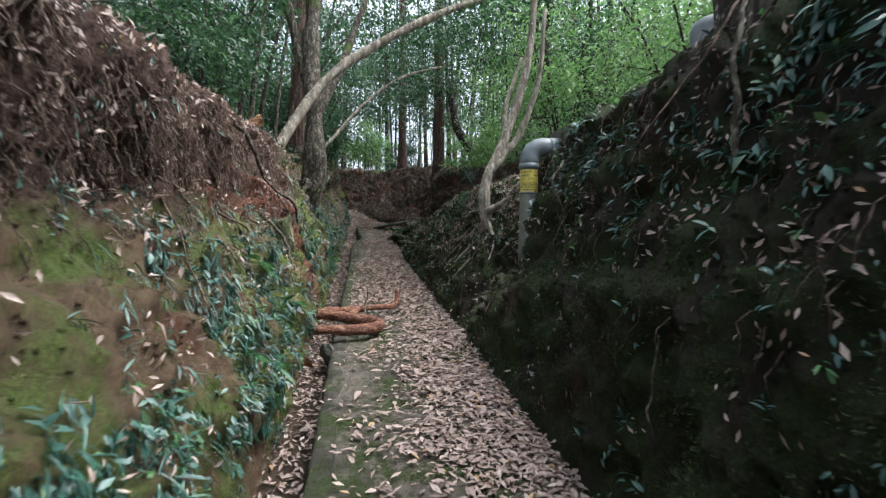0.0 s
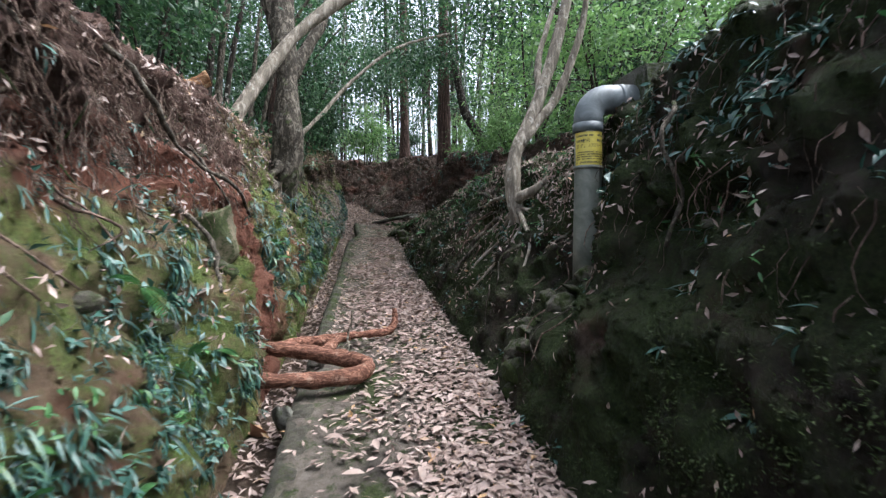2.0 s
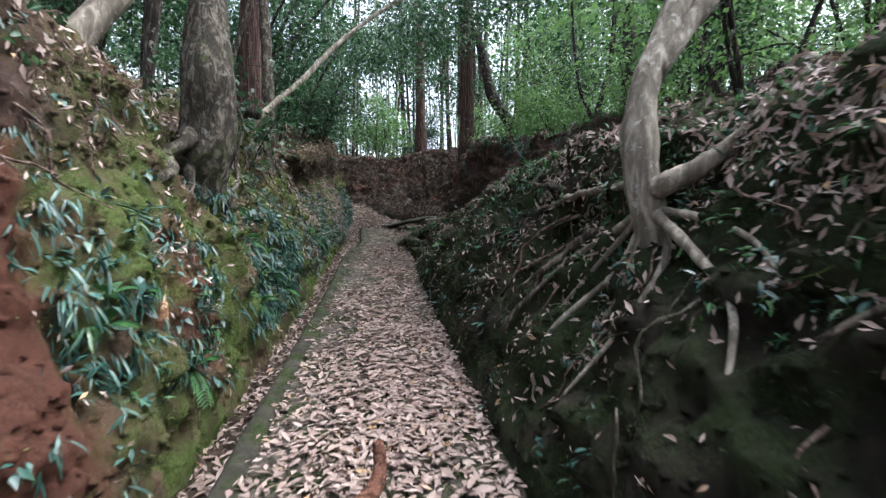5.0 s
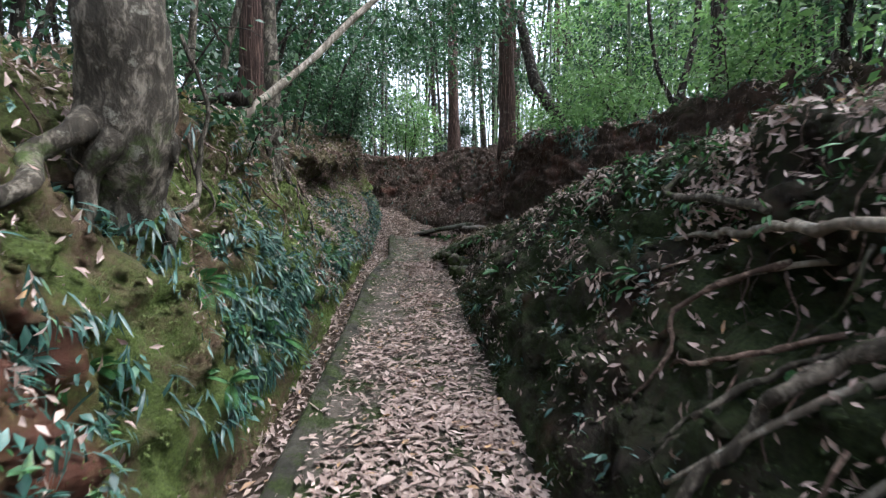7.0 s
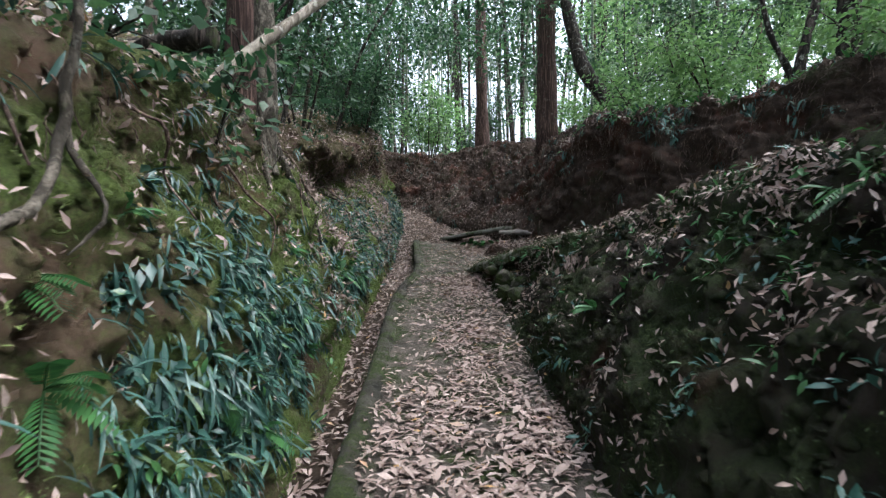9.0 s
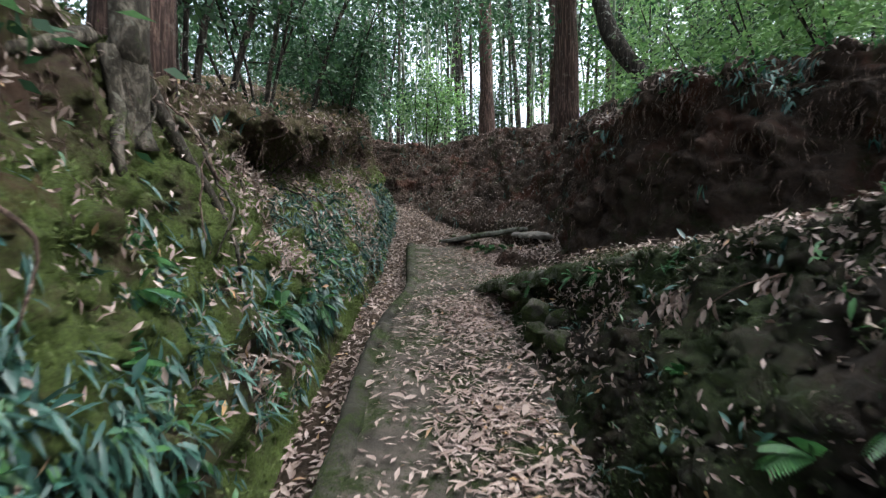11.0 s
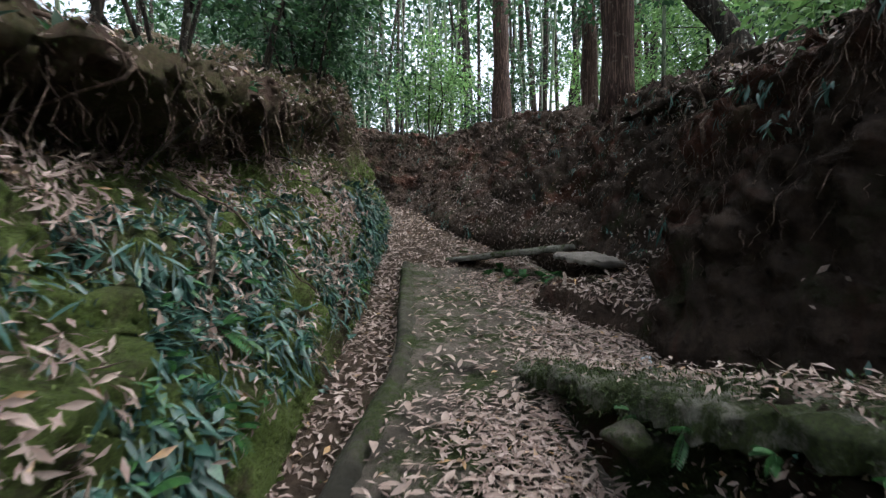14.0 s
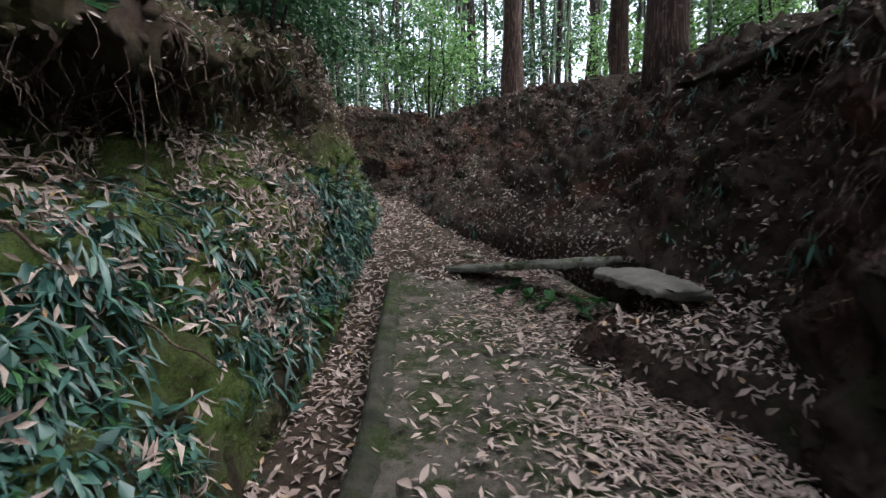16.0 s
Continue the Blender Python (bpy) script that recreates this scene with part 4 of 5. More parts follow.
p, nn = scatter(left_grid, 9000, lambda q: np.interp(rise(q), [1.45, 1.8, 2.6, 3.4], [0, 1, 1, 0.3]) * np.interp(q[..., 1], [0.5, 6.3, 7, 11, 12.5, 19], [1.3, 1.0, 0.3, 0.4, 0.6, 0.5]) * (0.1 + patchy(q, 2.2, 24.0, 3, 0.05)) * (q[..., 0] > edge_left(q[..., 1]) - 2.2), 49, (1, 0, 0.6))
v, f = lying(p + nn * g.uniform(0.0, 0.05, (len(p), 1)), nn, g, (0.03, 0.09), (0.3, 0.5), tilt=0.5)
thing("fallen_leaves", v, f, LITTER, "dry leaves tangled in the root mat of the bank", "leaves", "stuff")

# in the gutter and at the head of the lane
p, nn = scatter(floor_grid, 15000, lambda q: np.where(q[..., 0] < edge_left(q[..., 1]), 1.0, np.where(q[..., 1] > 18.8, 0.5, 0.02)) * (q[..., 1] > -2), 42, UP)
v, f = lying(p, nn, g, (0.05, 0.12))
thing("fallen_leaves", v, f, LITTER, "brown leaves filling the gutter and the lane's head", "leaves", "stuff")

# on the banks
p, nn = scatter(left_grid, 24000, lambda q: (0.12 + patchy(q, 1.1, 12.0, 3, 0.15)) * np.interp(rise(q), [0, 0.3, 1, 1.8, 2.4, 4], [0.3, .6, .8, 1.0, 2.0, 1.2]) * np.interp(q[..., 1], [1, 7, 8, 11, 12.2, 20], [0.6, 0.6, 1.1, 1.1, 1.0, 1.2]) * (q[..., 0] > edge_left(q[..., 1]) - 5), 43, (1, 0, 0.6))
v, f = lying(p + nn * g.uniform(0, 0.06, (len(p), 1)), nn, g, (0.03, 0.085), tilt=0.6)
thing("fallen_leaves", v, f, LITTER, "dry leaves caught on the mossy clay bank", "leaves", "stuff")
p, nn = scatter(right_grid, 23000, lambda q: np.interp(rise(q), [0, 0.2, 0.9, 1.3, 1.5, 1.9, 2.5], [0.25, 0.2, 0.4, 1.2, 2.6, 1.8, 1.6]) * np.interp(q[..., 1], [2, 5, 6, 8, 12, 13, 15], [0.14, 0.12, 0.5, 1.1, 1.5, 4, 4]) * (0.1 + patchy(q, 1.4, 17.0, 3, 0.05)) * (q[..., 0] < edge_right(q[..., 1]) + 2.6), 44, (-1, 0, 0.8))
v, f = lying(p, nn, g, (0.025, 0.085))
thing("fallen_leaves", v, f, LITTER, "pale dry leaves on the dark bank and its ledge", "leaves", "stuff")
p, nn = scatter(far_grid[:, :96], 52000, lambda q: (0.15 + patchy(q, 0.9, 19.0, 3, 0.0)) * np.interp(q[..., 2] - path_z(np.minimum(q[..., 1], 21)), [0, 0.8, 1.6, 3], [2.4, 1.3, 0.5, 0.6]) * np.interp(q[..., 1], [8, 13, 16.3, 17.5, 24], [0.1, 0.02, 0.05, 1, 1.0]), 45, (-0.4, -0.6, 0.7))
v, f = lying(p, nn, g, (0.03, 0.09), far=True)
thing("fallen_leaves", v, f, LITTER, "brown leaf litter on the far bank", "leaves", "stuff")
p, nn = scatter(left_grid, 6000, lambda q: (rise(q) > 2.2) * 1.0 * (q[..., 0] > edge_left(q[..., 1]) - 6), 46, (0, 0, 1))
v, f = lying(p, nn, g, (0.06, 0.13), far=True)
thing("fallen_leaves", v, f, LITTER, "leaf litter on the wood floor above the bank", "leaves", "stuff")

crest = far_grid[:230, 58:104]
p, nn = scatter(crest, 9000, lambda q: (0.1 + patchy(q, 1.5, 29.0, 3, 0.0)) * np.interp(q[..., 1], [9, 10, 17.5, 18.5], [0, 1, 1, 0]) * (q[..., 0] < 5), 50, (-0.4, -0.4, 0.9))
v, f = lying(p, nn, g, (0.03, 0.09), tilt=0.4, far=True)
thing("fallen_leaves", v, f, LITTER, "pale leaf litter along the dark cliff's crest", "leaves", "stuff")

# along the concrete ledge
k = 1500
c = spline([(-1.7, 15.7, 1.6), (-1.52, 15.4, 1.67), (-1.15, 14.6, 1.81), (-0.74, 13.8, 1.99), (-0.3, 13.25, 2.07), (0.2, 12.5, 2.16)], k)
p = c + np.stack([g.normal(0.12, 0.13, k), g.normal(0.06, 0.1, k), g.uniform(0.01, 0.05, k)], -1)
v, f = lying(p, np.tile((0.0, 0.0, 1.0), (k, 1)), g, (0.03, 0.085), tilt=0.18)
thing("fallen_leaves", v, f, LITTER, "pale dry leaves strewn along the ledge", "leaves", "stuff")


p, nn = scatter(mound_grid, 1500, lambda q: np.where(q[..., 2] > path_z(q[..., 1]) + 0.2, 1.0, 0.12), 47, UP)
v, f = lying(p, nn, g, (0.04, 0.11))
thing("fallen_leaves", v, f, LITTER, "pale dry leaves on the earth mound", "leaves", "stuff")


# ---- crumbs of earth on the banks ----
def clods(grid, count, weight, seed, towards, size, material, label):
    q = np.random.default_rng(seed)
    p, n = scatter(grid, count, weight, seed, towards)
    axis = np.array([[1, 0, 0], [-1, 0, 0], [0, 1, 0], [0, -1, 0], [0, 0, 1], [0, 0, -1]], float)
    r = np.exp(q.uniform(np.log(size[0]), np.log(size[1]), (count, 1, 1)))
    v = p[:, None] + (axis[None] * q.uniform(0.6, 1.3, (count, 6, 1)) + q.normal(0, 0.25, (count, 6, 3))) * r
    tri = np.array([[0, 2, 4], [2, 1, 4], [1, 3, 4], [3, 0, 4], [2, 0, 5], [1, 2, 5], [3, 1, 5], [0, 3, 5]])
    f = (np.arange(count)[:, None, None] * 6 + tri[None]).reshape(-1, 3)
    return thing("earth_clods", v.reshape(-1, 3), f, material, label, "earth", "stuff", smooth=False)


clods(left_grid, 14000, lambda q: np.interp(rise(q), [0, 1, 2.6, 3], [0.8, 1, 1.5, 0.2]) * np.interp(q[..., 1], [0, 7, 10, 12, 20], [1.5, 1.5, 1.5, 0.6, 0.6]) * (q[..., 0] > edge_left(q[..., 1]) - 2), 61, (1, 0, 0.3), (0.008, 0.05), SOIL_LEFT, "crumbs of red earth on the bank")
clods(right_grid, 7000, lambda q: (rise(q) < 2.8) * (rise(q) > 0.05) * (q[..., 0] < edge_right(q[..., 1]) + 1.4) * 1.0, 62, (-1, 0, 0.3), (0.008, 0.045), SOIL_RIGHT_SHADED, "crumbs of earth on the bank, in its shaded tone")
clods(mound_grid, 1500, lambda q: np.ones(q.shape[:-1]), 64, UP, (0.008, 0.05), SOIL_FAR, "crumbs of earth on the mound")
clods(far_grid[:, :76], 13000, lambda q: np.interp(q[..., 1], [10, 16, 18], [1.5, 1.5, 1]), 63, (-0.4, -0.6, 0.5), (0.01, 0.08), SOIL_FAR, "crumbs of earth on the far bank")

# ---- plants on the banks ----
def strap_plants(grid, count, weight, seed, towards, length, leaf, label, per=7, ratio=(0.11, 0.17), down=1.0, droop=(0.15, 0.5), rows=4, name="strap_ferns"):
    """Tufts of long leaves that spring from the bank and droop."""
    g = np.random.default_rng(seed)
    p, n = scatter(grid, count, weight, seed, towards)
    p, n = np.repeat(p, per, 0), np.repeat(n, per, 0)
    k = len(p)
    way = n * g.uniform(0.4, 1.1, (k, 1)) + g.normal(0, 0.42, (k, 3)) + np.array([0, 0, -down])
    face = n * 0.7 + np.array([0, 0, 0.8]) + g.normal(0, 0.25, (k, 3))
    ln = g.uniform(*length, k) * np.interp(p[:, 1], [2, 6.5, 8.5, 11], [0.68, 0.7, 0.82, 1.0])
    p = p + n * 0.01 + g.normal(0, 0.025, (k, 3))
    if name == "moss_tufts":
        v, f = leaf_specks(p, way, face, ln, ln * g.uniform(*ratio, k))
    else:
        v, f = leaf_cloud(p, way, face, ln, ln * g.uniform(*ratio, k), g.uniform(*droop, k), rows, 0.3, 0.5)
    return thing(name, v, f, leaf, label, "plants", "stuff")


def left_cover(q):
    h, y = rise(q), q[..., 1]
    low = np.interp(h, [0.0, 0.12, 0.25, 0.9, 1.3, 1.7, 2.2], [0.05, 0.2, 1, 1, 0.55, 0.15, 0.05])
    along = np.interp(y, [1, 3, 5.2, 5.75, 6.45, 6.75, 7.6, 8.6, 11, 11.8, 12.8, 13.4, 19, 21], [1.0, 0.95, 0.6, 0.03, 0.05, 1, 0.35, 1.1, 1.4, 0.35, 0.4, 1.3, 1.5, 0.6])
    return low * along * np.where((y > 13) & (h > 1.3), 0.1, 1) * np.where(y < 6.8, 1.5, 1) * (0.06 + patchy(q, 1.0, 33.0, 3, -0.08))


strap_plants(left_grid, 4700, left_cover, 71, (1, 0, 0.3), (0.07, 0.19), STRAP, "dark green strap-leaved ferns hanging on the bank")
strap_plants(left_grid, 2400, left_cover, 72, (1, 0, 0.3), (0.05, 0.11), STRAP, "small creeping leaves on the mossy bank", rows=3, per=6, ratio=(0.35, 0.55), down=0.3, name="creeping_plants")
strap_plants(left_grid, 500, lambda q: left_cover(q) * (rise(q) < 0.9), 73, (1, 0, 0.3), (0.04, 0.09), FERN, "fresh green fern fronds low on the bank", per=6, ratio=(0.3, 0.45), down=0.2, name="small_ferns")
strap_plants(left_grid, 350, lambda q: np.interp(rise(q), [2.0, 2.4, 3.2], [0, 1, 0.4]) * (q[..., 0] > edge_left(q[..., 1]) - 4) * (q[..., 1] > 6.5), 74, (1, 0, 0.6), (0.06, 0.12), CANOPY, "small evergreen seedlings along the bank's top", per=8, ratio=(0.35, 0.5), down=-0.3, name="seedlings")
strap_plants(right_grid, 600, lambda q: np.interp(rise(q), [0.1, 0.5, 1.4, 2.5], [0.5, 0.5, 1, 0.7]) * patchy(q, 1.6, 37.0, 3, 0.1) * (q[..., 0] < edge_right(q[..., 1]) + 1.6), 75, (-1, 0, 0.6), (0.035, 0.09), STRAP, "glossy evergreen seedlings on the dark bank", per=6, ratio=(0.3, 0.42), down=0.2, name="seedlings")
strap_plants(right_grid, 700, lambda q: np.interp(rise(q), [1.3, 1.7, 2.3, 3.0], [0.05, 0.6, 1, 1]) * np.interp(q[..., 1], [0.5, 4.5, 5.5], [1, 0.8, 0]) * patchy(q, 1.4, 38.0, 3, 0.05) * (q[..., 0] < edge_right(q[..., 1]) + 1.6), 86, (-1, 0, 0.6), (0.07, 0.14), STRAP, "glossy evergreen seedlings hanging over the bank's top", per=6, ratio=(0.3, 0.42), down=0.3, name="seedlings")
strap_plants(right_grid, 520, lambda q: np.interp(rise(q), [0.7, 1.2, 1.7, 2.4], [0.0, 0.4, 1, 1]) * np.interp(q[..., 1], [5, 7, 9, 13, 15], [0.2, 1, 1.3, 1, 0.1]) * (q[..., 0] < edge_right(q[..., 1]) + 1.5), 76, (-1, 0, 0.6), (0.04, 0.09), FERN, "green leaves along the bank's crest", per=6, ratio=(0.2, 0.4), down=0.2, name="crest_plants")
strap_plants(far_grid[:, :90], 1300, lambda q: patchy(q, 0.8, 39.0, 3, 0.1) * np.interp(q[..., 1], [9, 10, 16, 18], [0.1, 0.2, 0.2, 0.5]) + 0.01, 77, (-0.4, -0.6, 0.7), (0.06, 0.15), STRAP, "sparse dark ferns on the far bank", per=7)
strap_plants(crest, 420, lambda q: patchy(q, 1.2, 53.0, 3, 0.0) * np.interp(q[..., 1], [9, 10, 17.5, 18.5], [0, 1, 1, 0]) * (q[..., 0] < 4), 87, (-0.4, -0.4, 0.9), (0.06, 0.13), FERN, "green seedlings along the cliff's crest", per=7, ratio=(0.25, 0.4), down=0.1, name="crest_plants")
strap_plants(far_grid[:230, 40:75], 380, lambda q: patchy(q, 1.3, 54.0, 3, 0.05) * np.interp(q[..., 1], [9, 10, 15, 16.5], [0, 1, 1, 0.1]) * (q[..., 0] < 4.5) * np.interp(q[..., 2], [2.6, 3.3], [0, 1]), 91, (-0.4, -0.6, 0.7), (0.05, 0.13), STRAP, "dark seedlings and ferns high on the cliff", per=7, ratio=(0.16, 0.32))
# moss tufts, short blades
strap_plants(left_grid, 11000, lambda q: np.interp(rise(q), [0, 0.2, 1.4, 2.2], [1, 1, 0.8, 0.15]) * np.interp(q[..., 1], [1, 6.5, 7.2, 13.5, 15], [0.6, 0.6, 2.2, 2.0, 0.6]) * (0.12 + patchy(q, 1.7, 41.0, 3, 0.0)), 78, (1, 0, 0.6), (0.012, 0.035), MOSS, "tufts of bright moss on the bank", per=8, ratio=(0.15, 0.3), down=0.0, rows=3, name="moss_tufts")


strap_plants(right_grid, 5000, lambda q: patchy(q, 1.5, 43.0, 3, 0.0) * (rise(q) > 0.1) * (rise(q) < 2.0) * (q[..., 0] < edge_right(q[..., 1]) + 1.2), 79, (-1, 0, 0.6), (0.012, 0.03), MOSS_SHADED, "tufts of moss on the bank, in a shaded tone", per=8, ratio=(0.15, 0.3), down=0.0, rows=3, name="moss_tufts")
strap_plants(right_grid, 6000, lambda q: (0.05 + patchy(q, 1.8, 45.0, 3, 0.05)) * np.interp(rise(q), [0.05, 0.2, 1.0, 1.6], [1, 1, 0.5, 0]) * np.interp(q[..., 1], [0.3, 0.8, 2.5, 5.5], [0, 1, 0.8, 0.1]), 90, (-1, 0, 0.6), (0.012, 0.035), MOSS_SHADED, "tufts of moss low on the shaded bank", per=8, ratio=(0.15, 0.3), down=0.0, rows=3, name="moss_tufts")
strap_plants(kerb_grid, 800, lambda q: (0.03 + patchy(q, 1.5, 47.0, 3, 0.1)) * np.interp(q[..., 1], [6, 11], [0.2, 1]), 80, (0, 0, 1), (0.008, 0.02), MOSS_SHADED, "tufts of moss on the kerb", per=7, ratio=(0.2, 0.35), down=-0.4, rows=3, name="moss_tufts")


# larger fern plants, frond by frond
def fern(place, n, size, fronds, seed, label="green fern with feathered fronds on the bank"):
    g = np.random.default_rng(seed)
    ob = holder("fern", label, "fern", place, "ferns on the bank")
    n = unit(np.asarray(n, float))
    for i in range(fronds):
        way = unit(n * 0.7 + g.normal(0, 0.6, 3) + np.array([0, 0, 0.35]))
        ln = size * g.uniform(0.7, 1.1)
        s = np.linspace(0, 1, 15)[:, None]
        line = way * ln * s - np.array([0, 0, 0.45]) * ln * s ** 2
        side = unit(np.cross(way, (0, 0, 1.0)))
        top = unit(np.cross(side, way))
        tip = np.gradient(line, axis=0)
        q, d, l2 = [], [], []
        for j in range(2, 15):
            for sg in (-1, 1):
                q.append(line[j])
                d.append(sg * side + 0.5 * unit(tip[j]) - 0.15 * top)
                l2.append(ln * 0.26 * np.sin(np.pi * (0.12 + 0.86 * (1 - j / 15.0))) ** 0.8 + 0.01)
        v, f = leaf_cloud(np.array(q), np.array(d), np.tile(top, (len(q), 1)), np.array(l2), np.array(l2) * 0.34, 0.15, 3, 0.1)
        sv, sf = tube(line, np.linspace(0.004, 0.0015, 15), 4, cap=False)
        v, f = merge([(v, f), (sv, sf)])
        thing("frond", v, f, FERN, parent=ob)
    return ob


g = np.random.default_rng(91)
for i in range(46):
    y = g.uniform(2.6, 18.5) if i > 16 else [4.3, 7.6, 8.2, 9.0, 9.1, 10.1, 10.3, 11.4, 12.0, 12.7, 13.0, 13.4, 13.5, 14.6, 15.2, 16.1, 17.0][i]
    h = g.uniform(0.15, 0.9) if i % 4 else g.uniform(0.9, 1.5)
    fern(snap(left_grid, y, float(path_z(y)) + h, 0.0), (1, -0.2, 0.3), g.uniform(0.12, 0.22), int(g.integers(3, 7)), 500 + i)
for i in range(12):
    y = g.uniform(7.5, 13)
    z = float(path_z(y)) + g.uniform(0.4, 1.5)
    fern(snap(right_grid, y, z, 0.0), (-1, -0.2, 0.4), g.uniform(0.1, 0.2), int(g.integers(3, 6)), 600 + i)


# ---- root fringes that hang from the crests ----
def fringe(grid, count, weight, seed, towards, length, radius, material, label, out=0.06):
    g = np.random.default_rng(seed)
    p, n = scatter(grid, count, weight, seed, towards)
    m, sides = 6, 3
    s = np.linspace(0, 1, m)
    ln = g.uniform(*length, count)
    drift = np.cumsum(g.normal(0, 0.05, (count, m, 3)), 1) * np.array([1, 1, 0.3])
    flat = unit(n * np.array([1, 1, 0]) + 1e-6)
    line = p[:, None] + flat[:, None] * (out * np.sqrt(s))[None, :, None] * g.uniform(0.3, 1.4, (count, 1, 1)) + drift * ln[:, None, None] * 1.2
    line[..., 2] -= ln[:, None] * s * g.uniform(0.4, 1, (count, 1))
    r = g.uniform(*radius, (count, 1)) * np.linspace(1, 0.35, m)[None]
    th = np.arange(sides) * 2 * np.pi / sides
    a = np.array([1.0, 0, 0])[None] * np.cos(th)[:, None] + np.array([0, 1.0, 0.3])[None] * np.sin(th)[:, None]
    v = line[:, :, None] + a[None, None] * r[:, :, None, None]
    base = np.arange(count)[:, None, None] * m * sides + np.arange(m - 1)[None, :, None] * sides
    j, k = np.arange(sides)[None, None], (np.arange(sides)[None, None] + 1) % sides
    f = np.stack([base + j, base + k, base + sides + k, base + sides + j], -1).reshape(-1, 4)
    return thing("root_fringe", v.reshape(-1, 3), f, material, label, "roots", "stuff")


fringe(left_grid, 4600, lambda q: np.interp(rise(q), [1.4, 2.0, 2.6, 3.0], [0, 1, 1, 0]) * np.interp(q[..., 1], [0, 6.5, 7.5, 9, 12, 20], [1.6, 1.6, 0.25, 0.2, 0.2, 0.22]) * (q[..., 0] > edge_left(q[..., 1]) - 1.7), 81, (1, 0, 0.3), (0.12, 0.6), (0.002, 0.007), ROOT, "brown fine roots hanging from the bank's edge")
fringe(left_grid, 5200, lambda q: np.interp(rise(q), [1.45, 1.75, 2.7, 3.1], [0, 1, 1, 0]) * np.interp(q[..., 1], [0.5, 6.4, 7.0, 12.5, 13.5, 18.5], [1.3, 1.3, 0.1, 0.1, 0.15, 0.15]) * (0.15 + patchy(q, 1.8, 27.0, 3, 0.0)) * (q[..., 0] > edge_left(q[..., 1]) - 1.9), 84, (1, 0, 0.3), (0.06, 0.38), (0.002, 0.006), ROOT, "matted fine roots along the bank's crest", 0.14)
fringe(right_grid, 1300, lambda q: np.interp(rise(q), [1.0, 1.5, 2.4, 2.8], [0, 1, 1, 0]) * np.interp(q[..., 1], [0, 6, 8, 12, 13], [1.2, 1, 0.7, 0.5, 0]) * (q[..., 0] < edge_right(q[..., 1]) + 1.2), 82, (-1, 0, 0.3), (0.1, 0.5), (0.0015, 0.006), ROOT, "thin dark roots hanging from the bank's edge")
fringe(far_grid[:, 18:74], 5200, lambda q: np.ones(q.shape[:-1]), 83, (-0.4, -0.6, 0.5), (0.1, 0.6), (0.002, 0.008), ROOT, "roots hanging down the far bank")

fringe(far_grid[:230, 30:72], 2600, lambda q: (0.1 + patchy(q, 1.2, 63.0, 3, 0.0)) * np.interp(q[..., 1], [9, 10, 16, 17], [0, 1, 1, 0.2]) * (q[..., 0] < 5), 89, (-0.4, -0.6, 0.5), (0.08, 0.4), (0.0015, 0.005), ROOT, "thin roots hanging down the dark cliff", 0.08)
fringe(crest, 1500, lambda q: np.interp(q[..., 1], [9, 10, 17.5, 18.5], [0, 1, 1, 0]) * (q[..., 0] < 4), 85, (-0.4, -0.6, 0.5), (0.12, 0.5), (0.002, 0.006), ROOT, "roots and dry grass hanging over the cliff's edge", 0.15)

# ---- loose things ----
def rod(name, keys, r0, r1, material, label, category="root", n=26, sides=9, knots=0.5, seed=0.0, group="", parent=None, bend=0.03):
    base = np.array(keys[0], float)
    pts = spline([tuple(np.array(k) - base) for k in keys], n)
    s = np.linspace(0, 1, n)
    sway = np.stack([lumps(pts + base, 5.0, 3, 7.7 * k + seed) for k in range(3)], -1)
    pts = pts + sway * (bend * np.sin(np.pi * s) ** 0.5)[:, None]
    v, f = tube(pts, r0 + (r1 - r0) * s, sides, knots, seed)
    ob = thing(name, v, f, material, label, category, group=group, parent=parent)
    if parent is None:
        ob.location = base
    return ob


def rock(place, size, seed, material=None, label="mossy rounded stone in the bank", name="stone", flat=0.7):
    """A stone with broken faces."""
    q3 = np.random.default_rng(1000 + seed)
    planes = [(Vector(unit(q3.normal(size=3))), q3.uniform(0.55, 0.88)) for _ in range(12)]
    bm = bmesh.new()
    bmesh.ops.create_icosphere(bm, subdivisions=4, radius=1.0)
    for vert in bm.verts:
        q = vert.co.copy()
        for n3, d3 in planes:
            over = q.dot(n3) - d3
            if over > 0:
                q -= n3 * over
        q *= 1.15 + 0.16 * noise.fractal(q * 2.0 + Vector((seed * 3.1, 0, seed)), 0.8, 2.1, 6)
        vert.co = Vector((q.x * size[0], q.y * size[1], q.z * size[2]))
    me = bpy.data.meshes.new(name)
    bm.to_mesh(me)
    bm.free()
    me.materials.append(material or ROCK)
    for p in me.polygons:
        p.use_smooth = True
    ob = new(name, me)
    ob.matrix_world = pose(*place, 13 * seed % 25, 7 * seed % 20, 47 * seed % 360)
    return tagged(ob, label, "stone")


